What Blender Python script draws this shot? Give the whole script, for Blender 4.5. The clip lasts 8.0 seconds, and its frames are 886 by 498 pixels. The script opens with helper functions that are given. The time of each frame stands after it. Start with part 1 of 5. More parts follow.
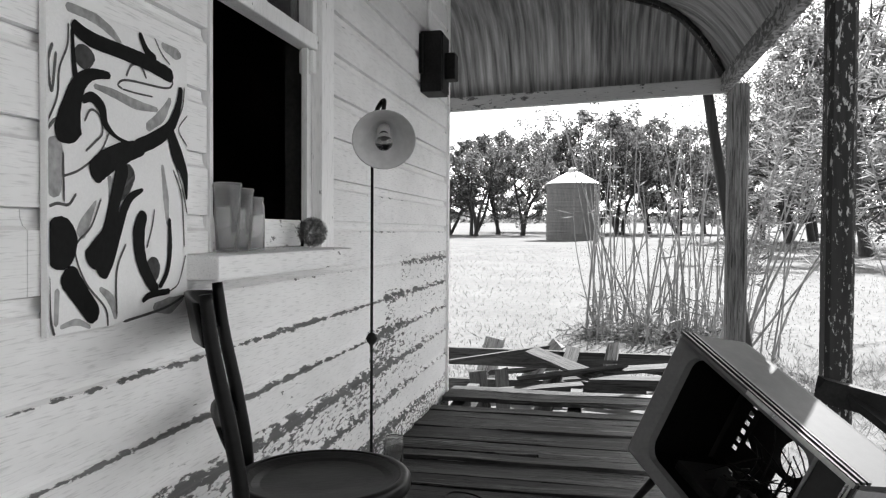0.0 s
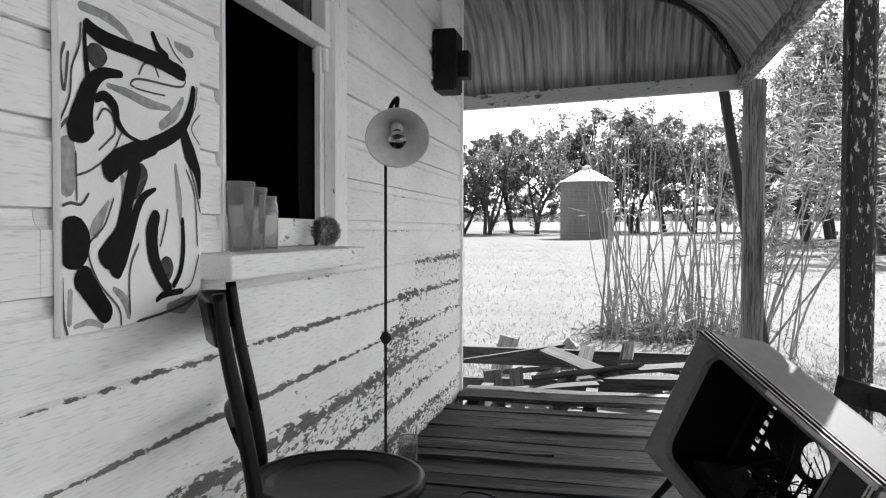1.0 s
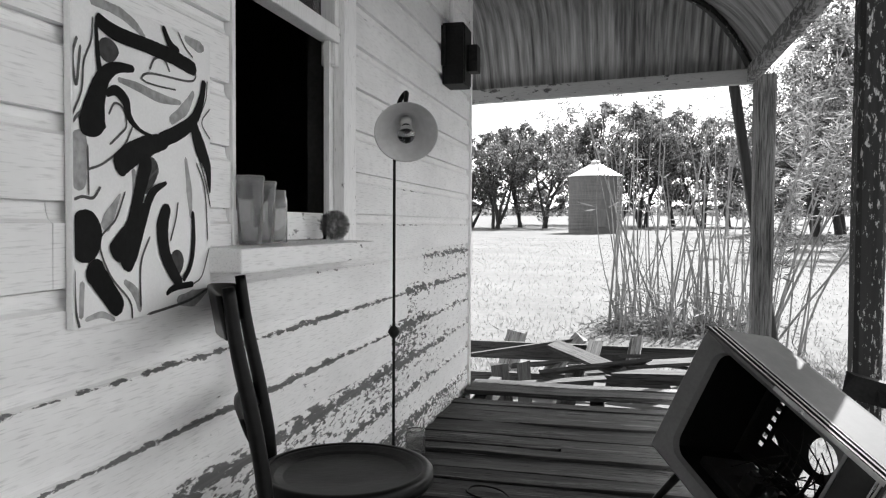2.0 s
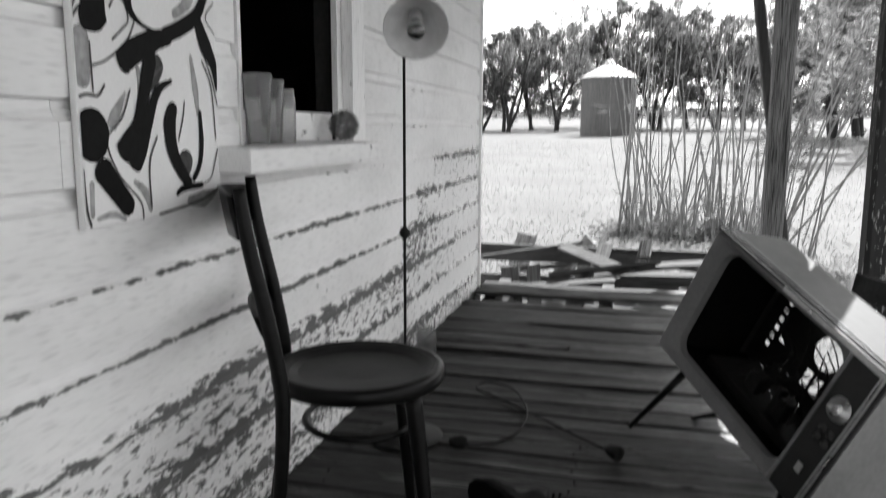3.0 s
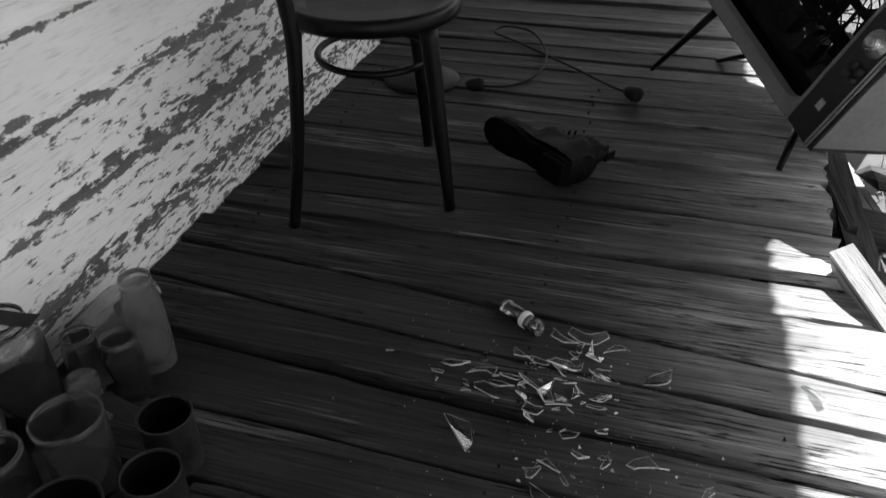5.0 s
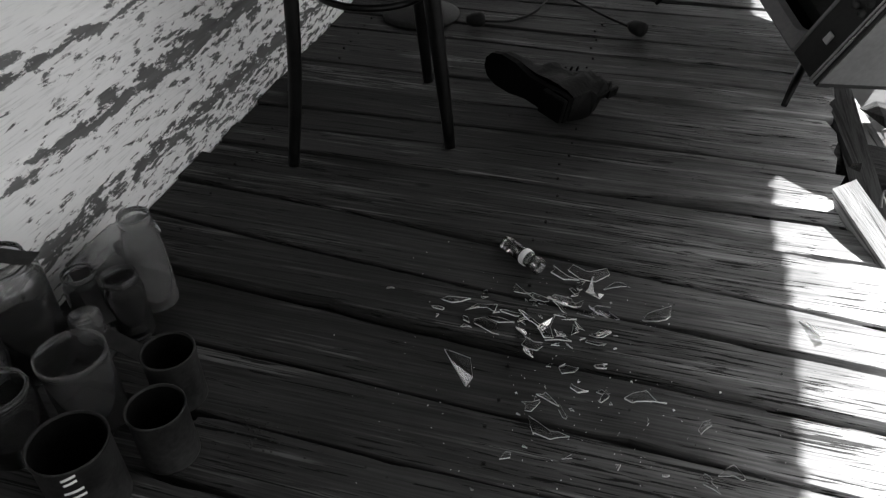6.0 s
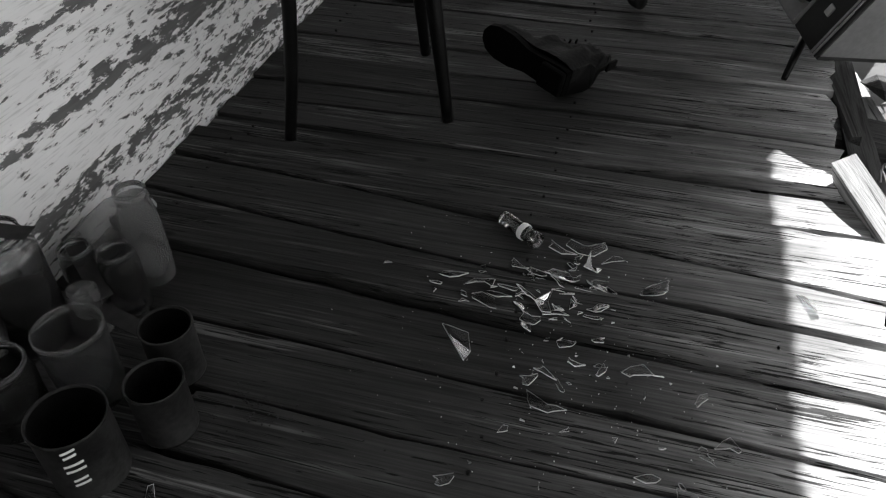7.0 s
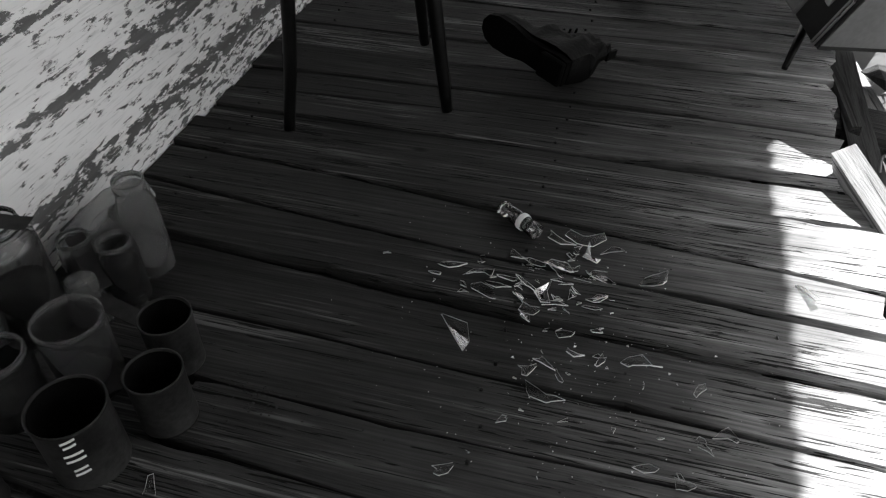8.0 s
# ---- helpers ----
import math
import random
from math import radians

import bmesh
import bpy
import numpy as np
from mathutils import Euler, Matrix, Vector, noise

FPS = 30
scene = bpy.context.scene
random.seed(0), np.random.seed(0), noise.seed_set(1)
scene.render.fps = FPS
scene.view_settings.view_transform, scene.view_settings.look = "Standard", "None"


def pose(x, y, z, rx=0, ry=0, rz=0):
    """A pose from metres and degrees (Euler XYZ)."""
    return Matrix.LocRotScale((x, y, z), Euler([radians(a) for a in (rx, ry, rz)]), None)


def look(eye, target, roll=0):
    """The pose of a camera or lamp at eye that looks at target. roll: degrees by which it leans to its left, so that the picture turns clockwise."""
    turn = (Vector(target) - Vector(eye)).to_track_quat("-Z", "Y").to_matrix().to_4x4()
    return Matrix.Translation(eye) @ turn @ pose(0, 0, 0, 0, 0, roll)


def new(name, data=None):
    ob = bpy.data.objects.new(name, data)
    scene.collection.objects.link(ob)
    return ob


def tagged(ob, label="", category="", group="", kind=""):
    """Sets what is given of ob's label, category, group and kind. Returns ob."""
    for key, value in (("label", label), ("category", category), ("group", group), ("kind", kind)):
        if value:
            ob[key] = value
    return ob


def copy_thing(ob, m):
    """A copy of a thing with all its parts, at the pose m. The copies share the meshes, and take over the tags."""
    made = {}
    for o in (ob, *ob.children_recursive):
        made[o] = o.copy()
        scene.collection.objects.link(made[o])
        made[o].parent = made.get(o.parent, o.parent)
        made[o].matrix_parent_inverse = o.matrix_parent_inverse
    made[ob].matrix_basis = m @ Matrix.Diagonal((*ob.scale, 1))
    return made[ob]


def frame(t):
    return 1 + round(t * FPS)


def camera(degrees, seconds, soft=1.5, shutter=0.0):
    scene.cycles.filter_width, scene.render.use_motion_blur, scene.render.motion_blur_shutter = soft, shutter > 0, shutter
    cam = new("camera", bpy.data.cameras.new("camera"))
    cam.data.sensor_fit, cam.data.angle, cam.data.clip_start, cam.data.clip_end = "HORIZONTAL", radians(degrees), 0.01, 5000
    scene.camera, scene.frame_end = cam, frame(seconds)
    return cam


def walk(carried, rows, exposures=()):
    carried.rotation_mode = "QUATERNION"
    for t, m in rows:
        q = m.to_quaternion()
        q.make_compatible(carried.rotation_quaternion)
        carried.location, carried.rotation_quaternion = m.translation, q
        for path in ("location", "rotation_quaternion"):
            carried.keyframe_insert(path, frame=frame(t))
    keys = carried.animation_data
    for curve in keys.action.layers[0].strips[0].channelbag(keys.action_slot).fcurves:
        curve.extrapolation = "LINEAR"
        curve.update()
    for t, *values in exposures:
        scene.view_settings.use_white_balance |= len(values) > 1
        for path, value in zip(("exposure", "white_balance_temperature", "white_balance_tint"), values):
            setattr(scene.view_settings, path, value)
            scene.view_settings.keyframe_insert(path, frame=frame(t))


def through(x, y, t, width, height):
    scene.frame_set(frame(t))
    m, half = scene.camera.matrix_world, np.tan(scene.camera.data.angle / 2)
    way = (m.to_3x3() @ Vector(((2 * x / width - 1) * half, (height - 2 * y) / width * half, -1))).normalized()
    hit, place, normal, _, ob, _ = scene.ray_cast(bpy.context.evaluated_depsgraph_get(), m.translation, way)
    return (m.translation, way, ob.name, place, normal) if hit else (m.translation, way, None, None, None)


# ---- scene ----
cam = camera(60.4, 8.0, soft=1.2, shutter=0.5)
PATH = [
    (0, (1.003, 0.11, 1.056), (0.597, 2.068, 1.011), 0.3),
    (0.5, (1.002, 0.118, 1.057), (0.569, 2.07, 1.011), 0.4),
    (1, (0.998, 0.127, 1.055), (0.557, 2.077, 1.007), 0.1),
    (2.5, (0.998, 0.119, 1.057), (0.526, 2.06, 0.958), 0.5),
    (3, (0.993, 0.131, 1.047), (0.513, 2.047, 0.732), 0.2),
    (3.5, (0.993, 0.142, 1.032), (0.508, 1.981, 0.414), 0.2),
    (4, (0.993, 0.15, 0.991), (0.52, 1.89, 0.126), -0.3),
    (4.5, (0.99, 0.156, 0.983), (0.533, 1.816, -0.034), -0.4),
    (5, (0.991, 0.157, 0.973), (0.547, 1.751, -0.15), -0.5),
    (6.5, (0.993, 0.157, 0.961), (0.577, 1.64, -0.316), -0.8),
    (7, (0.992, 0.159, 0.959), (0.584, 1.627, -0.337), -0.7),
    (7.5, (0.993, 0.159, 0.959), (0.589, 1.617, -0.349), -0.8),
    (8, (0.993, 0.16, 0.959), (0.59, 1.611, -0.356), -0.7),
]
walk(cam, [(t, look(eye, target, roll)) for t, eye, target, roll in PATH], exposures=((0.0, 1.9), (2.5, 1.88), (4.5, 1.68), (8.0, 1.6)))

# ---- daylight: high sun ahead and to the open side, clear sky, shown in black and white ----
SUN_FROM = Vector((0.318, 0.80, 1.0)).normalized()
world = bpy.data.worlds.new("sky")
scene.world = world
world.use_nodes = True
wn, wl = world.node_tree.nodes, world.node_tree.links
wn.clear()
sky = wn.new("ShaderNodeTexSky")
sky.sky_type = "NISHITA"
sky.sun_disc = False
sky.sun_elevation = math.asin(SUN_FROM.z)
sky.sun_rotation = math.atan2(SUN_FROM.x, SUN_FROM.y)
sky_grey = wn.new("ShaderNodeRGBToBW")
sky_back = wn.new("ShaderNodeBackground")
sky_back.inputs["Strength"].default_value = 0.125
sky_out = wn.new("ShaderNodeOutputWorld")
wl.new(sky.outputs["Color"], sky_grey.inputs["Color"])
wl.new(sky_grey.outputs["Val"], sky_back.inputs["Color"])
wl.new(sky_back.outputs["Background"], sky_out.inputs["Surface"])
sun = new("sun", bpy.data.lights.new("sun", "SUN"))
sun.data.energy, sun.data.angle = 5.0, radians(0.4)
sun.matrix_world = look(SUN_FROM * 40, (0, 0, 0))


# ---- materials ----
def mat(name, dark, light, rough=0.7, scale=6.0, stretch=(1, 1, 1), bump=0.2, fine=60.0, metal=0.0, cracks=0.0, vary=0.0, spec=0.35, crack_size=95):
    """A grey surface with variation at two scales, in the object's own metres."""
    m = bpy.data.materials.new(name)
    m.use_nodes = True
    n, l = m.node_tree.nodes, m.node_tree.links
    b = n["Principled BSDF"]
    tc = n.new("ShaderNodeTexCoord")
    info = n.new("ShaderNodeObjectInfo")
    shift = n.new("ShaderNodeVectorMath")
    shift.operation = "SCALE"
    shift.inputs[0].default_value = (7.3, 5.1, 3.7)
    l.new(info.outputs["Random"], shift.inputs["Scale"])
    add = n.new("ShaderNodeVectorMath")
    l.new(tc.outputs["Object"], add.inputs[0])
    l.new(shift.outputs[0], add.inputs[1])
    mp = n.new("ShaderNodeMapping")
    mp.inputs["Scale"].default_value = stretch
    l.new(add.outputs[0], mp.inputs["Vector"])
    n1 = n.new("ShaderNodeTexNoise")
    n1.inputs["Scale"].default_value, n1.inputs["Detail"].default_value = scale, 5
    n2 = n.new("ShaderNodeTexNoise")
    n2.inputs["Scale"].default_value, n2.inputs["Detail"].default_value = fine, 4
    l.new(mp.outputs[0], n1.inputs["Vector"])
    l.new(mp.outputs[0], n2.inputs["Vector"])
    mixf = n.new("ShaderNodeMath")
    mixf.operation = "MULTIPLY_ADD"
    mixf.inputs[1].default_value = 0.45
    half = n.new("ShaderNodeMath")
    half.operation = "MULTIPLY"
    half.inputs[1].default_value = 0.55
    l.new(n1.outputs["Fac"], half.inputs[0])
    l.new(n2.outputs["Fac"], mixf.inputs[0])
    l.new(half.outputs[0], mixf.inputs[2])
    ramp = n.new("ShaderNodeValToRGB")
    ramp.color_ramp.elements[0].position, ramp.color_ramp.elements[1].position = 0.37, 0.64
    ramp.color_ramp.elements[0].color = (dark, dark, dark, 1)
    ramp.color_ramp.elements[1].color = (light, light, light, 1)
    l.new(mixf.outputs[0], ramp.inputs["Fac"])
    col = ramp.outputs["Color"]
    if cracks:
        cm = n.new("ShaderNodeMapping")
        cm.inputs["Scale"].default_value = tuple(v if v >= 1 else 0.035 * 95 / crack_size for v in stretch)
        l.new(add.outputs[0], cm.inputs["Vector"])
        cn = n.new("ShaderNodeTexNoise")
        cn.inputs["Scale"].default_value, cn.inputs["Detail"].default_value = crack_size, 4
        cn.inputs["Distortion"].default_value = 0.5
        l.new(cm.outputs[0], cn.inputs["Vector"])
        cr = n.new("ShaderNodeMapRange")
        cr.inputs["From Min"].default_value, cr.inputs["From Max"].default_value = 0.40, 0.45
        cr.inputs["To Min"].default_value = 1 - cracks
        l.new(cn.outputs["Fac"], cr.inputs["Value"])
        ch = n.new("ShaderNodeHueSaturation")
        l.new(col, ch.inputs["Color"])
        l.new(cr.outputs[0], ch.inputs["Value"])
        col = ch.outputs["Color"]
    if vary:
        ran = n.new("ShaderNodeMapRange")
        ran.inputs["To Min"].default_value, ran.inputs["To Max"].default_value = 1 - vary, 1 + vary
        l.new(info.outputs["Random"], ran.inputs["Value"])
        hsv = n.new("ShaderNodeHueSaturation")
        l.new(col, hsv.inputs["Color"])
        l.new(ran.outputs[0], hsv.inputs["Value"])
        col = hsv.outputs["Color"]
    l.new(col, b.inputs["Base Color"])
    b.inputs["Metallic"].default_value = metal
    b.inputs["Specular IOR Level"].default_value = spec
    rr = n.new("ShaderNodeMapRange")
    rr.inputs["To Min"].default_value, rr.inputs["To Max"].default_value = max(0.02, rough - 0.12), min(1, rough + 0.12)
    l.new(n1.outputs["Fac"], rr.inputs["Value"])
    l.new(rr.outputs[0], b.inputs["Roughness"])
    if bump:
        bp = n.new("ShaderNodeBump")
        bp.inputs["Strength"].default_value, bp.inputs["Distance"].default_value = bump, 0.004
        l.new(mixf.outputs[0], bp.inputs["Height"])
        l.new(bp.outputs["Normal"], b.inputs["Normal"])
    return m


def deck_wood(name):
    """Old deck timber cracked along the grain, its open edge paled by weathering and painted-in sunlight."""
    m = bpy.data.materials.new(name)
    m.use_nodes = True
    n, l = m.node_tree.nodes, m.node_tree.links
    b = n["Principled BSDF"]
    tc, info = n.new("ShaderNodeTexCoord"), n.new("ShaderNodeObjectInfo")
    shift = n.new("ShaderNodeVectorMath")
    shift.operation = "SCALE"
    shift.inputs[0].default_value = (37.3, 25.1, 13.7)
    l.new(info.outputs["Random"], shift.inputs["Scale"])
    add = n.new("ShaderNodeVectorMath")
    l.new(tc.outputs["Object"], add.inputs[0])
    l.new(shift.outputs[0], add.inputs[1])

    def grain(size, scale, detail, rough=0.6, bend=0.0):
        mp = n.new("ShaderNodeMapping")
        mp.inputs["Scale"].default_value = size
        l.new(add.outputs[0], mp.inputs["Vector"])
        t = n.new("ShaderNodeTexNoise")
        t.inputs["Scale"].default_value, t.inputs["Detail"].default_value = scale, detail
        t.inputs["Roughness"].default_value, t.inputs["Distortion"].default_value = rough, bend
        l.new(mp.outputs[0], t.inputs["Vector"])
        return t.outputs["Fac"]

    def span(fac, f0, f1, t0, t1):
        r = n.new("ShaderNodeMapRange")
        for key, v in zip(("From Min", "From Max", "To Min", "To Max"), (f0, f1, t0, t1)):
            r.inputs[key].default_value = v
        l.new(fac, r.inputs["Value"])
        return r.outputs[0]

    def calc(op, p, q):
        c = n.new("ShaderNodeMath")
        c.operation = op
        for k, v in enumerate((p, q)):
            if isinstance(v, (int, float)):
                c.inputs[k].default_value = v
            else:
                l.new(v, c.inputs[k])
        return c.outputs[0]

    streaks = grain((0.9, 34, 34), 1.0, 6, 0.62, 0.3)
    fibres = grain((3.5, 190, 190), 1.0, 4, 0.6)
    blotch = grain((5, 9, 9), 1.0, 5, 0.6)
    patch = grain((2.2, 5, 5), 1.0, 3)
    checks = grain((9, 230, 230), 1.0, 4, 0.5, 0.5)
    splits = grain((1.7, 95, 95), 1.0, 2, 0.5, 0.15)
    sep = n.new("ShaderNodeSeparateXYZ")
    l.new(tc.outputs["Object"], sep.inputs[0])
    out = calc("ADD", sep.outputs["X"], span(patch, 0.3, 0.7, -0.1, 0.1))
    # sunlight at the open edge is painted into this ramp along with weathering
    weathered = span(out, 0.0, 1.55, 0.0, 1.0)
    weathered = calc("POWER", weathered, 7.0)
    tone = calc("ADD", calc("MULTIPLY", weathered, DECK_SUNLIT - DECK_DARK), DECK_DARK)
    tone = calc("MULTIPLY", tone, span(streaks, 0.3, 0.7, 0.78, 1.22))
    tone = calc("MULTIPLY", tone, span(fibres, 0.34, 0.66, 0.62, 1.38))
    tone = calc("MULTIPLY", tone, span(blotch, 0.32, 0.66, 0.6, 1.25))
    worn = calc("MULTIPLY", span(calc("ADD", calc("MULTIPLY", streaks, 0.6), calc("MULTIPLY", fibres, 0.4)), 0.53, 0.6, 0.0, 1.0), span(patch, 0.45, 0.56, 0.0, 1.0))
    tone = calc("ADD", tone, calc("MULTIPLY", worn, 0.095))
    where = span(patch, 0.40, 0.60, -0.03, 0.085)
    crack = span(calc("SUBTRACT", checks, where), 0.335, 0.365, 0.1, 1.0)
    split = span(splits, 0.285, 0.305, 0.08, 1.0)
    knot_map = n.new("ShaderNodeMapping")
    knot_map.inputs["Scale"].default_value = (0.5, 1, 1)
    l.new(add.outputs[0], knot_map.inputs["Vector"])
    kv = n.new("ShaderNodeTexVoronoi")
    kv.inputs["Scale"].default_value = 7.0
    l.new(knot_map.outputs[0], kv.inputs["Vector"])
    knot = span(kv.outputs["Distance"], 0.03, 0.09, 0.3, 1.0)
    holes = calc("MULTIPLY", calc("MULTIPLY", crack, split), knot)
    tone = calc("MULTIPLY", tone, holes)
    tone = calc("MULTIPLY", tone, span(info.outputs["Random"], 0.0, 1.0, 0.75, 1.22))
    rgb = n.new("ShaderNodeCombineColor")
    for key in ("Red", "Green", "Blue"):
        l.new(tone, rgb.inputs[key])
    l.new(rgb.outputs[0], b.inputs["Base Color"])
    b.inputs["Specular IOR Level"].default_value = 0.18
    l.new(span(blotch, 0.3, 0.7, 0.62, 0.9), b.inputs["Roughness"])
    bp = n.new("ShaderNodeBump")
    bp.inputs["Strength"].default_value, bp.inputs["Distance"].default_value = 0.8, 0.004
    l.new(calc("ADD", calc("MULTIPLY", holes, 1.0), calc("MULTIPLY", streaks, 0.8)), bp.inputs["Height"])
    l.new(bp.outputs["Normal"], b.inputs["Normal"])
    return m


def peeling(name, bare, stretch, cover, paint=0.88, size=11.0, spread=0.025, lip_wear=0.0, lip_reach=0.011, along=0.4):
    """White oil paint flaking off weathered timber; cover 0..1 is how much paint is left."""
    m = mat(name, bare * 0.6, bare * 1.3, 0.85, 5, stretch, 0.35, 45)
    n, l = m.node_tree.nodes, m.node_tree.links
    b = n["Principled BSDF"]
    bare_link = b.inputs["Base Color"].links[0].from_socket
    old_normal = b.inputs["Normal"].links[0].from_socket
    geo = n.new("ShaderNodeNewGeometry")
    mp = n.new("ShaderNodeMapping")
    mp.inputs["Scale"].default_value = tuple(along if s < 1 else 1 for s in stretch)
    l.new(geo.outputs["Position"], mp.inputs["Vector"])
    big = n.new("ShaderNodeTexNoise")
    big.inputs["Scale"].default_value, big.inputs["Detail"].default_value = 1.6, 3
    flakes = n.new("ShaderNodeTexNoise")
    flakes.inputs["Scale"].default_value, flakes.inputs["Detail"].default_value, flakes.inputs["Roughness"].default_value = size * 3, 9, 0.68
    l.new(mp.outputs[0], big.inputs["Vector"])
    l.new(mp.outputs[0], flakes.inputs["Vector"])
    mix = n.new("ShaderNodeMath")
    mix.operation = "MULTIPLY_ADD"
    mix.inputs[1].default_value = 0.36
    h = n.new("ShaderNodeMath")
    h.operation = "MULTIPLY"
    h.inputs[1].default_value = 0.64
    l.new(flakes.outputs["Fac"], h.inputs[0])
    l.new(big.outputs["Fac"], mix.inputs[0])
    l.new(h.outputs[0], mix.inputs[2])
    edge = n.new("ShaderNodeMapRange")
    t = 0.5 + (cover - 0.5) * 0.42
    edge.inputs["From Min"].default_value, edge.inputs["From Max"].default_value = t - spread / 2, t + spread / 2
    edge.inputs["To Min"].default_value, edge.inputs["To Max"].default_value = 1, 0
    tco = n.new("ShaderNodeTexCoord")
    sep = n.new("ShaderNodeSeparateXYZ")
    l.new(tco.outputs["Object"], sep.inputs[0])
    lip = n.new("ShaderNodeMapRange")
    lip.inputs["From Min"].default_value, lip.inputs["From Max"].default_value = 0.0, lip_reach
    lip.inputs["To Min"].default_value, lip.inputs["To Max"].default_value = lip_wear, 0.0
    off = n.new("ShaderNodeMath")
    off.operation = "SUBTRACT"
    off.inputs[1].default_value = 0.122
    l.new(sep.outputs["Z"], off.inputs[0])
    dist = n.new("ShaderNodeMath")
    dist.operation = "ABSOLUTE"
    l.new(off.outputs[0], dist.inputs[0])
    l.new(dist.outputs[0], lip.inputs["Value"])
    summ = n.new("ShaderNodeMath")
    l.new(mix.outputs[0], summ.inputs[0])
    l.new(lip.outputs[0], summ.inputs[1])
    l.new(summ.outputs[0], edge.inputs["Value"])
    dirt = n.new("ShaderNodeTexNoise")
    dirt.inputs["Scale"].default_value, dirt.inputs["Detail"].default_value = 2.3, 6
    l.new(mp.outputs[0], dirt.inputs["Vector"])
    dirt.inputs["Roughness"].default_value = 0.68
    pr = n.new("ShaderNodeValToRGB")
    pr.color_ramp.elements[0].position, pr.color_ramp.elements[1].position = 0.28, 0.58
    pr.color_ramp.elements[0].color = (paint * 0.84,) * 3 + (1,)
    pr.color_ramp.elements[1].color = (paint,) * 3 + (1,)
    l.new(dirt.outputs["Fac"], pr.inputs["Fac"])
    hm = n.new("ShaderNodeMapping")
    hm.inputs["Scale"].default_value = tuple(0.07 if s < 1 else 1 for s in stretch)
    l.new(geo.outputs["Position"], hm.inputs["Vector"])
    hair = n.new("ShaderNodeTexNoise")
    hair.inputs["Scale"].default_value, hair.inputs["Detail"].default_value = 240, 4
    l.new(hm.outputs[0], hair.inputs["Vector"])
    hr = n.new("ShaderNodeMapRange")
    hr.inputs["From Min"].default_value, hr.inputs["From Max"].default_value = 0.30, 0.47
    hr.inputs["To Min"].default_value = 0.8
    l.new(hair.outputs["Fac"], hr.inputs["Value"])
    lined = n.new("ShaderNodeHueSaturation")
    l.new(pr.outputs["Color"], lined.inputs["Color"])
    l.new(hr.outputs[0], lined.inputs["Value"])
    mc = n.new("ShaderNodeMix")
    mc.data_type = "RGBA"
    l.new(edge.outputs[0], mc.inputs["Factor"])
    l.new(bare_link, mc.inputs["A"])
    l.new(lined.outputs["Color"], mc.inputs["B"])
    l.new(mc.outputs["Result"], b.inputs["Base Color"])
    bp = n.new("ShaderNodeBump")
    bp.inputs["Strength"].default_value, bp.inputs["Distance"].default_value = 0.6, 0.0015
    l.new(edge.outputs[0], bp.inputs["Height"])
    l.new(old_normal, bp.inputs["Normal"])
    l.new(bp.outputs["Normal"], b.inputs["Normal"])
    return m


def glass(name, tint=0.95, rough=0.02, film=0.0):
    """Clear or clouded glass."""
    m = bpy.data.materials.new(name)
    m.use_nodes = True
    n, l = m.node_tree.nodes, m.node_tree.links
    b = n["Principled BSDF"]
    b.inputs["Base Color"].default_value = (tint, tint, tint, 1)
    b.inputs["IOR"].default_value = 1.48
    tc = n.new("ShaderNodeTexCoord")
    nz = n.new("ShaderNodeTexNoise")
    nz.inputs["Scale"].default_value, nz.inputs["Detail"].default_value = 14, 5
    l.new(tc.outputs["Object"], nz.inputs["Vector"])
    a = n.new("ShaderNodeMapRange")
    a.inputs["From Min"].default_value, a.inputs["From Max"].default_value = 0.35, 0.65
    a.inputs["To Min"].default_value, a.inputs["To Max"].default_value = 1 - film, 1 - film * 0.45
    l.new(nz.outputs["Fac"], a.inputs["Value"])
    l.new(a.outputs[0], b.inputs["Transmission Weight"])
    b.inputs["Roughness"].default_value = rough
    return m


WOOD_Y, WOOD_X, WOOD_Z = (1, 0.06, 1), (0.06, 1, 1), (1, 1, 0.06)
PAINT_GOOD = peeling("white_paint_sound", 0.2, WOOD_Y, 0.965, lip_wear=0.13)
PAINT_WORN = peeling("white_paint_worn", 0.17, WOOD_Y, 0.88, lip_wear=0.21, lip_reach=0.016)
PAINT_POOR = peeling("white_paint_flaking", 0.14, WOOD_Y, 0.685, size=18, lip_wear=0.095, lip_reach=0.024, along=0.28)
PAINT_BAD = peeling("white_paint_mostly_gone", 0.12, WOOD_Y, 0.55, size=26, lip_wear=0.06, lip_reach=0.028, along=0.27)
TRIM_PAINT = peeling("trim_paint", 0.12, WOOD_Z, 0.73, size=26, along=0.25)
SILL_PAINT = peeling("sill_paint", 0.2, WOOD_Y, 0.72, size=12)
BEAM_PAINT = peeling("beam_paint", 0.1, WOOD_X, 0.64, 0.45)
SIDE_BEAM_PAINT = peeling("side_beam_paint", 0.1, WOOD_Y, 0.5, 0.3)
POST_PAINT = peeling("post_paint", 0.035, WOOD_Z, 0.3, 0.5, size=22, along=0.3)
POST_DARK = mat("dark_weathered_prop", 0.03, 0.08, 0.9, 6, WOOD_Z, 0.5, 50)
POST_BARE = mat("weathered_post", 0.05, 0.24, 0.9, 16, WOOD_Z, 0.9, 120, cracks=0.7, crack_size=120)
# deck tone by the wall, and at the edge with sunlight painted in
DECK_DARK, DECK_SUNLIT = 0.029, 0.62
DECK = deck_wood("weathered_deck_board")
OLD_WOOD = mat("grey_broken_timber", 0.025, 0.085, 0.88, 40, WOOD_X, 0.8, 300, cracks=0.6, vary=0.35)
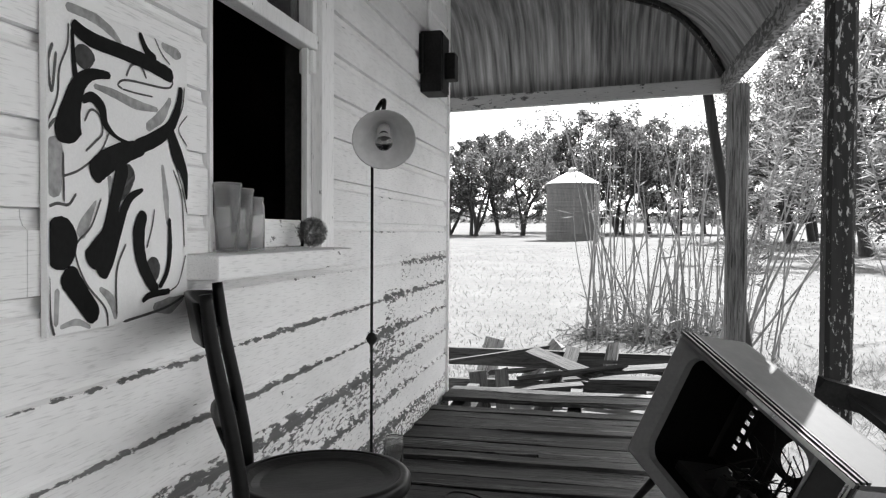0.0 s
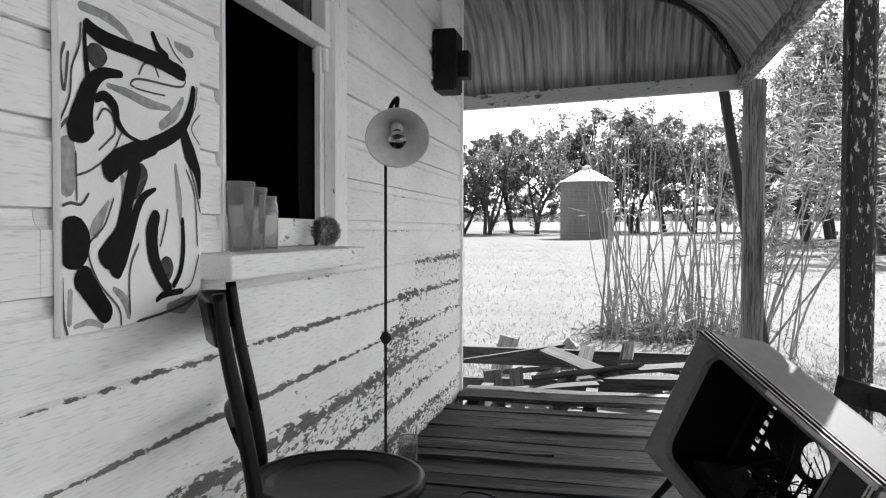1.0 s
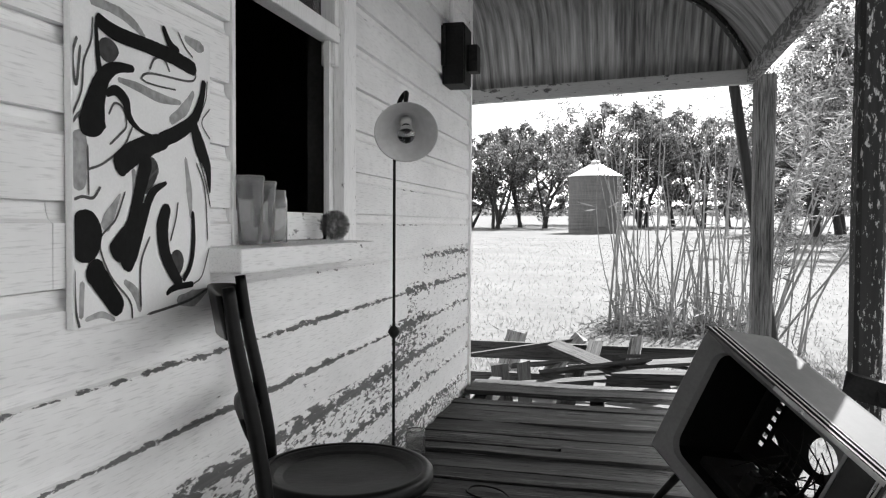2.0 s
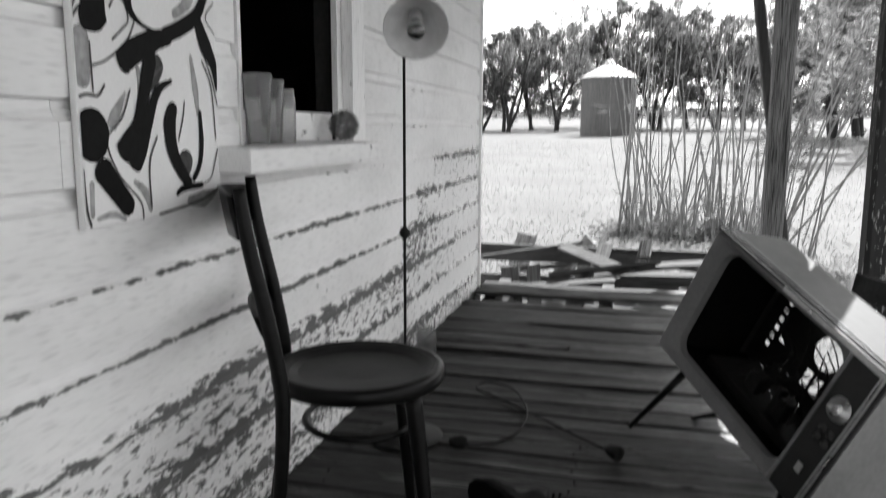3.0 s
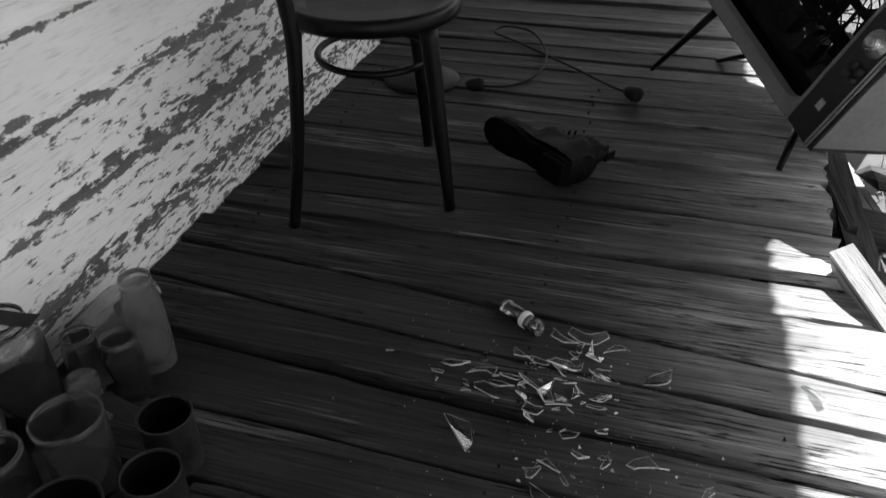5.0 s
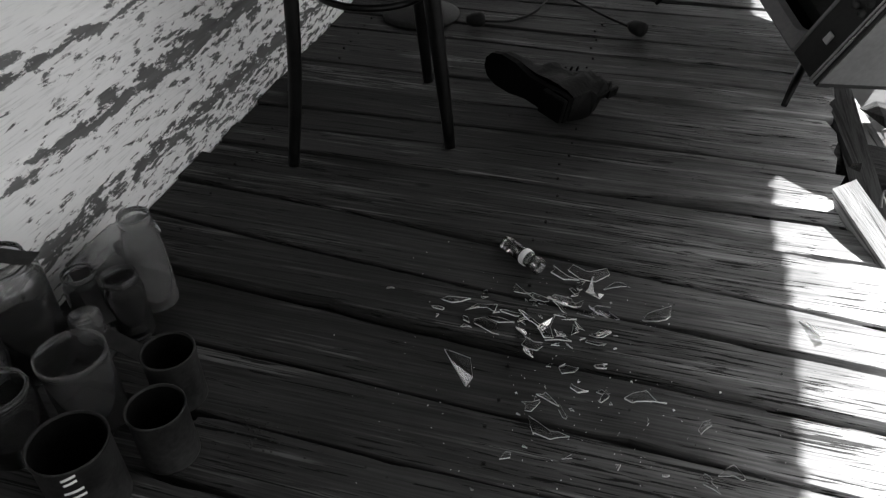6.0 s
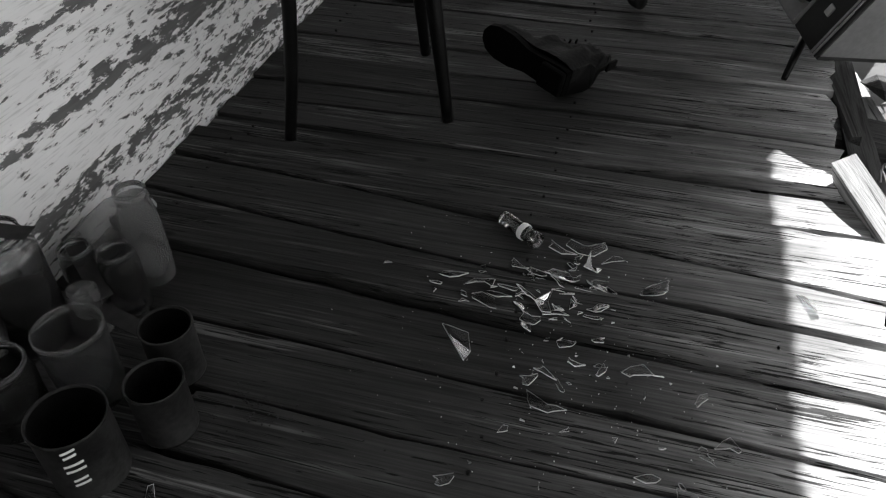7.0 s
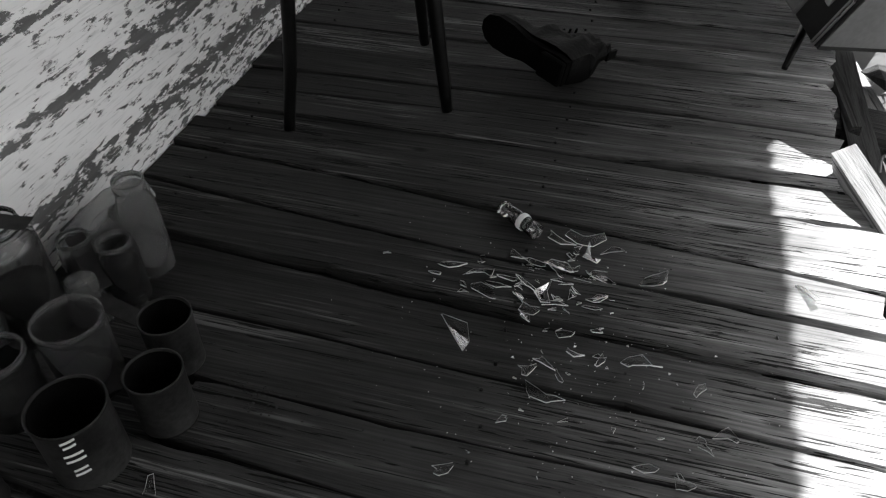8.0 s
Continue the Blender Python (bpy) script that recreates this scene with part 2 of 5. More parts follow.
PALE_WOOD = mat("bleached_timber", 0.22, 0.5, 0.88, 40, WOOD_X, 0.8, 300, cracks=0.7, vary=0.2)
SOIL = mat("bare_soil", 0.14, 0.27, 0.95, 1.2, (1, 1, 1), 0.5, 25)
IRON = mat("aged_galvanised_iron", 0.11, 0.36, 0.5, 16, (0.05, 1, 0.05), 0.1, 60, metal=0.4)
IRON_END = mat("streaked_galvanised_iron", 0.09, 0.38, 0.5, 16, (1, 0.05, 0.05), 0.1, 60, metal=0.4)
DARK_METAL = mat("dark_rusty_metal", 0.004, 0.018, 0.6, 12, (1, 1, 1), 0.4, 80, metal=0.2, spec=0.25)
# near-black, so the unlit room's shade sits in its surface colour
BLACK_INSIDE = mat("interior_shade_black", 0.012, 0.03, 0.9, 3)
CHAIR_WOOD = mat("dark_varnished_bentwood", 0.0015, 0.006, 0.36, 9, WOOD_X, 0.15, 70, spec=0.16)
SEAT_WOOD = mat("worn_dark_plywood_seat", 0.004, 0.03, 0.5, 14, (0.25, 1, 1), 0.3, 140, spec=0.22)


# ---- helpers for building ----
def link_mesh(name, bm, material, smooth=False):
    me = bpy.data.meshes.new(name)
    bmesh.ops.recalc_face_normals(bm, faces=bm.faces)
    bm.to_mesh(me)
    bm.free()
    for mm in (material if isinstance(material, (list, tuple)) else [material]):
        me.materials.append(mm)
    if smooth:
        for p in me.polygons:
            p.use_smooth = True
    return new(name, me)


def part(name, bm, material, parent, label="", smooth=False):
    ob = link_mesh(name, bm, material, smooth)
    ob.parent = parent
    if label:
        ob["label"] = label
    return ob


def piece(name, me, parent, m):
    """One more object on a shared mesh."""
    ob = new(name, me)
    ob.parent = parent
    ob.matrix_basis = m
    return ob


def thing(name, label, category, at=(0, 0, 0), group="", kind=""):
    e = new(name)
    e.empty_display_size = 0.1
    e.location = at
    return tagged(e, label, category, group, kind)


def box(bm, lo, hi, m=None, bevel=0.0):
    c = [(a + b) / 2 for a, b in zip(lo, hi)]
    s = [abs(b - a) for a, b in zip(lo, hi)]
    mm = Matrix.Translation(c) @ Matrix.Diagonal((*s, 1))
    got = bmesh.ops.create_cube(bm, size=1, matrix=(m @ mm) if m else mm)
    if bevel:
        es = list({e for v in got["verts"] for e in v.link_edges})
        bmesh.ops.bevel(bm, geom=es, offset=bevel, segments=2, affect="EDGES", profile=0.6)
    return bm


def boxed(lo, hi, m=None, bevel=0.0):
    return box(bmesh.new(), lo, hi, m, bevel)


def tube(bm, pts, radii, seg=8, caps=True):
    """A round bar along points, with its own radius at each."""
    pts = [Vector(p) for p in pts]
    if not isinstance(radii, (list, tuple)):
        radii = [radii] * len(pts)
    rings, ref = [], None
    for i, p in enumerate(pts):
        d = (pts[min(i + 1, len(pts) - 1)] - pts[max(i - 1, 0)]).normalized()
        if ref is None:
            ref = d.orthogonal().normalized()
        ref = (ref - d * ref.dot(d)).normalized()
        side = d.cross(ref)
        rings.append([bm.verts.new(p + (ref * math.cos(a) + side * math.sin(a)) * radii[i]) for a in (2 * math.pi * k / seg for k in range(seg))])
    for a, b in zip(rings, rings[1:]):
        for k in range(seg):
            bm.faces.new((a[k], a[(k + 1) % seg], b[(k + 1) % seg], b[k]))
    if caps:
        bm.faces.new(rings[0][::-1])
        bm.faces.new(rings[-1])
    return bm


def smooth_path(pts, n=6):
    """Catmull-Rom through points."""
    pts = [Vector(p) for p in pts]
    ext = [pts[0] * 2 - pts[1]] + pts + [pts[-1] * 2 - pts[-2]]
    out = []
    for i in range(1, len(ext) - 2):
        a, b, c, d = ext[i - 1:i + 3]
        for k in range(n):
            t = k / n
            out.append(0.5 * (2 * b + (c - a) * t + (2 * a - 5 * b + 4 * c - d) * t * t + (3 * b - a - 3 * c + d) * t ** 3))
    return out + [pts[-1]]


def lathe(bm, profile, seg=32, m=None):
    """A turned shape from (radius, height) pairs."""
    rings = []
    for r, z in profile:
        if r < 1e-5:
            rings.append([bm.verts.new((0, 0, z))])
        else:
            rings.append([bm.verts.new((r * math.cos(2 * math.pi * k / seg), r * math.sin(2 * math.pi * k / seg), z)) for k in range(seg)])
    for a, b in zip(rings, rings[1:]):
        if len(a) == 1 and len(b) == 1:
            continue
        for k in range(seg):
            j = (k + 1) % seg
            q = [a[0], b[k], b[j]] if len(a) == 1 else [a[k], a[j], b[0]] if len(b) == 1 else [a[k], a[j], b[j], b[k]]
            bm.faces.new(q)
    if m:
        bmesh.ops.transform(bm, matrix=m, verts=bm.verts)
    return bm


# ---- ground, with a long gentle rise to the tree line ----
def ground_z(x, y):
    d = math.hypot(x, y)
    z = -0.38 + 0.05 * noise.noise((x * 0.25, y * 0.25, 0))
    if d > 12:
        z += 0.0143 * (d - 12)
    if d > 70:
        z += 0.006 * (min(d, 320) - 70)
    return z


def build_ground():
    bm = bmesh.new()
    rings = [0.0] + [0.6 * 1.13 ** k for k in range(64)]
    prev = None
    for r in rings:
        if r == 0:
            prev = [bm.verts.new((0, 0, ground_z(0, 0)))]
            continue
        ring = []
        for k in range(96):
            a = 2 * math.pi * k / 96
            x, y = r * math.cos(a), r * math.sin(a)
            ring.append(bm.verts.new((x, y, ground_z(x, y))))
        for k in range(96):
            j = (k + 1) % 96
            bm.faces.new((prev[0], ring[k], ring[j]) if len(prev) == 1 else (prev[k], ring[k], ring[j], prev[j]))
        prev = ring
    m = mat("dry_pasture", 0.065, 0.12, 0.95, 0.5, (1, 1, 1), 0.6, 9)
    ob = link_mesh("ground", bm, m, True)
    tagged(ob, "pale dry grass paddock rising gently to distant trees", "ground", kind="structure")


build_ground()
WALL_END = 5.07


# ---- house wall of chamfer boards ----
def board_mesh(length, expo, name):
    """One chamfered weatherboard from y=0 to length, its lower edge at z=0, face at x=0."""
    bm = bmesh.new()
    prof = [(-0.022, 0.0), (-0.021, 0.0), (-0.021, 0.0035), (0.0, 0.0035), (0.001, expo - 0.038), (-0.009, expo - 0.030), (-0.0145, expo - 0.016), (-0.0155, expo), (-0.022, expo)]
    a = [bm.verts.new((x, 0, z)) for x, z in prof]
    n = max(1, int(length / 0.25))
    for i in range(1, n + 1):
        b = [bm.verts.new((x + 0.0012 * noise.noise((i * 0.7, z * 9, expo * 50)), length * i / n, z + (0.0012 * noise.noise((i * 1.3, 4, expo * 90)) if 0.001 < z < 0.01 else 0))) for x, z in prof]
        for k in range(len(prof)):
            j = (k + 1) % len(prof)
            bm.faces.new((a[k], a[j], b[j], b[k]))
        if i == 1:
            bm.faces.new(a[::-1])
        a = b
    bm.faces.new(a)
    bmesh.ops.recalc_face_normals(bm, faces=bm.faces)
    me = bpy.data.meshes.new(name)
    bm.to_mesh(me)
    bm.free()
    return me


EXPO = 0.161
Z0 = 0.932 - 6 * EXPO
WIN_Y0, WIN_Y1, WIN_Z0, WIN_Z1 = 1.945, 2.70, 1.0, 2.25
wall = thing("wall_east", "white painted weatherboard house wall, paint flaking near the deck", "wall", kind="structure")


def build_wall():
    core = bmesh.new()
    box(core, (-0.12, -4, -0.38), (-0.026, WIN_Y0, 3.1))
    box(core, (-0.12, WIN_Y1, -0.38), (-0.026, WALL_END - 0.03, 3.1))
    box(core, (-0.12, WIN_Y0, -0.38), (-0.026, WIN_Y1, WIN_Z0 - 0.06))
    box(core, (-0.12, WIN_Y0, WIN_Z1 + 0.05), (-0.026, WIN_Y1, 3.1))
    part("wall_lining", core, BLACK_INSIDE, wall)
    rnd = random.Random(4)
    joints = {-1: (3.0,), 0: (2.4,), 1: (2.75,), 2: (3.1,), 3: (3.35,), 4: (3.6,), 5: (3.9,), 6: (1.29, 3.4), 7: (3.7,), 8: (3.3,), 9: (3.5,)}
    for row in range(-2, 20):
        z = Z0 + row * EXPO
        spans, y = [], -4.0
        for j in (*joints.get(row, ()), WALL_END - 0.02):
            spans.append((y, j))
            y = j
        cut = []
        for a, b in spans:
            if z + EXPO > WIN_Z0 - 0.04 and z < WIN_Z1:
                if a < WIN_Y0:
                    cut.append((a, min(b, WIN_Y0 - 0.016 + rnd.uniform(-0.006, 0.002))))
                if b > WIN_Y1 + 0.13:
                    cut.append((max(a, WIN_Y1 + 0.13), b))
            else:
                cut.append((a, b))
        for a, b in cut:
            me = board_mesh(b - a - 0.002, EXPO, "weatherboard")
            if row <= 0:
                mm = PAINT_BAD
            elif row <= 2:
                mm = PAINT_POOR
            elif row <= 4:
                mm = PAINT_WORN
            else:
                mm = PAINT_GOOD
            if a > 2 and row <= 3:
                mm = PAINT_BAD if row <= 0 else PAINT_POOR
            if a > 3 and row in (4, 5):
                mm = PAINT_POOR
            me.materials.append(mm)
            piece("weatherboard", me, wall, Matrix.Translation((0, a, z)) @ pose(0, 0, 0, 0, rnd.uniform(-0.4, 0.4), 0))
    part("corner_stop", boxed((-0.03, WALL_END - 0.024, -0.3), (0.016, WALL_END + 0.012, 3.05), bevel=0.003), TRIM_PAINT, wall, "thin white painted corner strip")


build_wall()
end_wall = bmesh.new()
box(end_wall, (-6.0, WALL_END - 0.12, -0.38), (-0.032, WALL_END, 3.1))
tagged(link_mesh("wall_north", end_wall, PAINT_WORN), "white painted end wall of the house", "wall", kind="structure")
# room box coloured near-black to stand for the shade indoors
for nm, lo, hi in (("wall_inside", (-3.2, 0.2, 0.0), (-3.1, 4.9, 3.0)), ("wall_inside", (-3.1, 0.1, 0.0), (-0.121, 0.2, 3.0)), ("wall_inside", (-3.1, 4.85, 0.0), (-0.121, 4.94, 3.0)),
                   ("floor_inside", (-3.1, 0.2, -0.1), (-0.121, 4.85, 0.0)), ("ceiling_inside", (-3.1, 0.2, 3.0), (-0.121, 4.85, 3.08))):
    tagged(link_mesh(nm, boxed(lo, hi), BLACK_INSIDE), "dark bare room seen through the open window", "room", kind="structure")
# unseen wall, added to keep sky light out from behind the camera
tagged(link_mesh("wall_south", boxed((0.0, -2.1, -0.38), (2.2, -2.0, 3.0)), PAINT_WORN), "added unseen white wall blocking sky light behind the verandah", "wall", kind="structure")


# ---- window ----
def build_window():
    w = thing("window_1", "old sash window with open lower half and peeling frame", "window", kind="structure")
    part("architrave", boxed((-0.02, WIN_Y1, WIN_Z0 - 0.02), (0.022, WIN_Y1 + 0.125, WIN_Z1 + 0.3), bevel=0.004), TRIM_PAINT, w)
    part("jamb", boxed((-0.036, WIN_Y1 - 0.03, WIN_Z0), (-0.021, WIN_Y1 + 0.02, WIN_Z1), bevel=0.003), TRIM_PAINT, w)
    part("jamb", boxed((-0.12, WIN_Y0 - 0.02, WIN_Z0), (-0.03, WIN_Y0 + 0.015, WIN_Z1), bevel=0.003), TRIM_PAINT, w)
    part("edge_strip", boxed((-0.031, WIN_Y0 - 0.014, WIN_Z0), (0.005, WIN_Y0 + 0.003, WIN_Z1 + 0.05), bevel=0.002), TRIM_PAINT, w, "thin white strip along the window opening")
    part("stop_bead", boxed((-0.034, WIN_Y1 - 0.058, WIN_Z0 + 0.09), (-0.012, WIN_Y1 - 0.044, 1.70), bevel=0.002), TRIM_PAINT, w, "flaking white stop bead")
    part("head", boxed((-0.12, WIN_Y0, WIN_Z1), (-0.03, WIN_Y1, WIN_Z1 + 0.05), bevel=0.003), TRIM_PAINT, w)
    sash = part("sash_rail", boxed((-0.055, WIN_Y0 + 0.006, 1.70), (0.004, WIN_Y1 + 0.012, 1.755), bevel=0.006), TRIM_PAINT, w, "flaking white bottom rail of the upper sash")
    part("sash_stile", boxed((-0.053, WIN_Y1 - 0.04, 1.757), (0.002, WIN_Y1 - 0.002, WIN_Z1), bevel=0.004), TRIM_PAINT, sash)
    part("sash_horn", boxed((-0.052, WIN_Y1 - 0.04, 1.615), (0.003, WIN_Y1 - 0.003, 1.698), bevel=0.008), TRIM_PAINT, sash)
    part("glazing_bar", boxed((-0.05, 2.33, 1.758), (-0.03, 2.355, WIN_Z1), bevel=0.003), TRIM_PAINT, w)
    pane_glass = glass("window_glass", 0.9, 0.01)
    p1 = part("pane", boxed((-0.042, WIN_Y0 + 0.02, 1.758), (-0.038, 2.328, WIN_Z1)), pane_glass, w)
    p2 = part("pane", boxed((-0.042, 2.357, 1.758), (-0.038, WIN_Y1 - 0.082, WIN_Z1)), pane_glass, w)
    p1.visible_shadow = p2.visible_shadow = False
    part("inner_board", boxed((-0.070, WIN_Y0 + 0.016, 1.004), (-0.045, WIN_Y1 - 0.032, 1.095), bevel=0.004), SILL_PAINT, w)
    bm = boxed((-0.12, 1.79, 0.936), (0.105, 2.80, 0.999), bevel=0.006)
    for v in bm.verts:
        v.co.z += (-0.10 * v.co.x if v.co.z > 0.97 else -0.05 * v.co.x) * 0.4
    part("window_sill", bm, SILL_PAINT, w, "thick projecting sill with flaking white paint")


build_window()


# ---- the rest of the house shell ----
tagged(link_mesh("wall_west", boxed((-6.1, -4.0, -0.38), (-6.0, WALL_END, 3.1)), PAINT_WORN), "white painted far wall of the house", "wall", kind="structure")
tagged(link_mesh("wall_rear", boxed((-6.0, -4.1, -0.38), (-0.13, -4.0, 3.1)), PAINT_WORN), "white painted rear wall of the house", "wall", kind="structure")


def build_house_roof():
    bm = bmesh.new()
    e = [bm.verts.new(v) for v in ((-6.3, -4.3, 3.1), (0.0, -4.3, 3.1), (0.0, WALL_END, 3.1), (-6.3, WALL_END, 3.1))]
    r = [bm.verts.new(v) for v in ((-3.1, -1.5, 4.6), (-3.1, 2.3, 4.6))]
    for q in ((e[0], e[1], r[0]), (e[1], e[2], r[1], r[0]), (e[2], e[3], r[1]), (e[3], e[0], r[0], r[1]), (e[3], e[2], e[1], e[0])):
        bm.faces.new(q)
    tagged(link_mesh("house_roof", bm, IRON), "hipped corrugated iron roof of the house", "roof", kind="structure")


build_house_roof()


# ---- verandah roof: bullnose corrugated iron, hipped at the corner ----
D_SIDE, D_END = 2.06, 1.80


def roof_z(s):
    if s < 0.6:
        return 3.0 - 0.2 * s
    u = (s - 0.6) / 0.4
    return 2.88 - 0.58 * u ** 2.7


def build_roof():
    roof = thing("ceiling", "underside of a curved corrugated iron verandah roof", "roof", kind="structure")
    steps = 16

    def sheet(columns, place):
        bm = bmesh.new()
        prev = None
        for c in columns:
            s0 = place(c, None)
            col = []
            for i in range(steps + 1):
                s = s0 + (1 - s0) * i / steps
                col.append(bm.verts.new(place(c, s)))
            if prev:
                for i in range(steps):
                    bm.faces.new((prev[i], prev[i + 1], col[i + 1], col[i]))
            prev = col
        return bm

    def wave(c):
        return 0.016 * math.sin(2 * math.pi * c / 0.076)

    def side(c, s):
        if s is None:
            return min(0.995, max(0.0, (c - WALL_END) / D_END))
        return (s * D_SIDE, c, roof_z(s) + wave(c))

    def end(c, s):
        if s is None:
            return min(0.995, max(0.0, c / D_SIDE))
        return (c, WALL_END + s * D_END, roof_z(s) + wave(c) + (0.012 if 0.5 < s < 0.62 else 0) - s * (0.02 + 0.045 * (D_SIDE - c)))

    part("iron_sheet", sheet([-4 + 0.0127 * k for k in range(int((4 + WALL_END + D_END) / 0.0127))], side), IRON, roof, smooth=True)
    part("iron_sheet", sheet([-4 + 0.0127 * k for k in range(int((4 + D_SIDE) / 0.0127))], end), IRON_END, roof, smooth=True)
    hip = bmesh.new()
    pts = [(s * D_SIDE - 0.02, WALL_END + s * D_END - 0.02, roof_z(s) - 0.045) for s in [k / 20 for k in range(21)]]
    tube(hip, [(x, y, z + 0.02) for x, y, z in pts], 0.036, 6)
    part("hip_rafter", hip, POST_DARK, roof, smooth=True)
    cord = bmesh.new()
    tube(cord, [(x + 0.02, y - 0.06, z - 0.03) for x, y, z in pts[8:]], 0.012, 6)
    part("cable", cord, POST_PAINT, roof, smooth=True)


build_roof()


def sagging_beam(name, a, b, w, h, material, label):
    bm = bmesh.new()
    d = Vector(b) - Vector(a)
    box(bm, (0, -w / 2, -h / 2), (d.length, w / 2, h / 2), bevel=0.008)
    m = Matrix.Translation(a) @ d.to_track_quat("X", "Z").to_matrix().to_4x4()
    ob = link_mesh(name, bm, material)
    ob.matrix_world = m
    return tagged(ob, label, "beam", kind="structure")


sagging_beam("beam_north", (-3.0, 6.78, 2.07), (2.03, 6.72, 2.268), 0.07, 0.12, BEAM_PAINT, "grey weathered verandah beam with flaking paint")
sagging_beam("beam_east", (1.985, 6.8, 2.28), (1.985, -4.0, 2.22), 0.07, 0.13, SIDE_BEAM_PAINT, "long verandah edge beam with flaking paint")


def post(at, w, top, material, label, lean=(0, 0)):
    bm = bmesh.new()
    steps = 10
    prev = None
    for i in range(steps + 1):
        f = i / steps
        z = -0.45 + f * (top + 0.45)
        ww = w / 2 * (1 + 0.05 * noise.noise((f * 5, at[1], 0)))
        c = (lean[0] * f, lean[1] * f)
        ch = ww * 0.3
        ring = [bm.verts.new((c[0] + x, c[1] + y, z)) for x, y in ((ww, -ww + ch), (ww, ww - ch), (ww - ch, ww), (-ww + ch, ww), (-ww, ww - ch), (-ww, -ww + ch), (-ww + ch, -ww), (ww - ch, -ww))]
        if prev:
            for k in range(8):
                bm.faces.new((prev[k], prev[(k + 1) % 8], ring[(k + 1) % 8], ring[k]))
        else:
            bm.faces.new(ring[::-1])
        prev = ring
    bm.faces.new(prev)
    ob = link_mesh("post", bm, material)
    ob.location = (at[0], at[1], 0)
    return tagged(ob, label, "post", "verandah posts")


post((1.972, 3.56), 0.112, 2.18, POST_PAINT, "dark square verandah post with remnants of white paint")
post((2.09, 6.72), 0.16, 2.27, POST_BARE, "grey weathered corner post of the verandah")
post((2.30, 6.86), 0.08, 2.24, POST_DARK, "dark leaning timber prop beside the corner post", (-0.43, 0.0))
post((1.985, -1.2), 0.105, 2.17, POST_PAINT, "square verandah post with flaking paint")


# ---- deck ----
def nail_mesh():
    bm = bmesh.new()
    lathe(bm, [(0, -0.006), (0.0034, -0.006), (0.0034, 0.0022), (0.0026, 0.003), (0, 0.0028)], 8)
    me = bpy.data.meshes.new("nail")
    bm.to_mesh(me)
    bm.free()
    me.materials.append(DARK_METAL)
    return me


NAIL = nail_mesh()


def build_deck():
    deck = thing("floor", "weathered dark timber verandah deck with gaps and lifted boards", "floor", kind="structure")
    sub = bmesh.new()
    for x in (0.12, 0.85, 1.36):
        box(sub, (x - 0.04, -3, -0.16), (x + 0.04, 5.5, -0.034))
    part("joist", sub, OLD_WOOD, deck)
    rnd = random.Random(11)
    # joints between boards: place along the deck at the wall, half way and at the open edge
    joints = [(0.716, 0.680, 0.640), (0.838, 0.813, 0.818), (0.973, 0.950, 0.920), (1.142, 1.087, 1.058), (1.291, 1.222, 1.175), (1.420, 1.360, 1.289), (1.537, 1.494, 1.468), (1.618, 1.614, 1.614), (1.712, 1.736, 1.722), (1.822, 1.846, 1.832), (1.955, 1.963, 1.968), (2.100, 2.095, 2.092)]
    lifts = [-0.004, -0.012, -0.010, 0.004, 0.002, 0.009, -0.012, -0.006, -0.011, -0.004, -0.008]
    gaps = [0.007, 0.009, 0.005, 0.015, 0.006, 0.007, 0.005, 0.008, 0.008, 0.004, 0.010]
    # the slit beside a few boards opens towards the broken edge: breadth there and where it begins
    slits = {4: (0.012, 1.0), 5: (0.0, 0.9), 6: (0.032, 0.95), 7: (0.036, 0.92)}
    near = {}
    for k, lo in enumerate(joints[:-1]):
        near[lo] = (lifts[k], gaps[k], slits.get(k, (0.0, 1.0)))
    while joints[0][0] > -2.0:
        joints.insert(0, tuple(v - 0.128 for v in joints[0]))
    while joints[-1][0] < 4.56:
        w = 0.122 + rnd.uniform(-0.008, 0.008)
        e = rnd.uniform(-0.008, 0.006)
        joints.append((joints[-1][0] + w, joints[-1][1] + w + e / 2, joints[-1][2] + w + e))
    for lo, hi in zip(joints, joints[1:]):
        a = lo[0]
        gap = 0.004 + (rnd.random() ** 2) * 0.009
        lift, gap, slit = near.get(lo, (rnd.uniform(-0.010, 0.007), gap, (0.0, 1.0)))
        short = abs(a - 3.66) < 0.061
        x1 = 1.51 + rnd.uniform(-0.05, 0.05)
        if 1.25 < a < 2.6:
            x1 = 1.495 + rnd.uniform(-0.02, 0.02)
        board(deck, rnd, 0.005 + (0.39 if abs(a - 0.716) < 0.02 else 0.72 if short else 0.0), x1, lo, hi, gap, lift, slit)
        if short:
            mid = tuple(p + 0.055 for p in lo)
            board(deck, rnd, 0.005, 0.71, mid, hi, gap, lift - 0.006, (0.0, 1.0))
    board(deck, rnd, 0.01, 0.41, (0.716, 0.69, 0.66), (0.838, 0.82, 0.81), 0.004, -0.036, (0.0, 1.0))
    for a, b in ((4.80, 4.92), (4.925, 5.05), (5.06, 5.19)):
        t = rnd.uniform(-0.03, 0.03)
        board(deck, rnd, 0.03, 1.55 + rnd.uniform(-0.2, 0.1), (a, a + t / 2, a + t), (b, b + t / 2, b + t), 0.006, rnd.uniform(-0.01, 0.02), (0.0, 1.0))


def along(joint, u):
    """The place of a joint at u from 0 at the wall to 1 at the open edge."""
    a, m, b = joint
    return a + (4 * m - b - 3 * a) * u + 2 * (a + b - 2 * m) * u * u


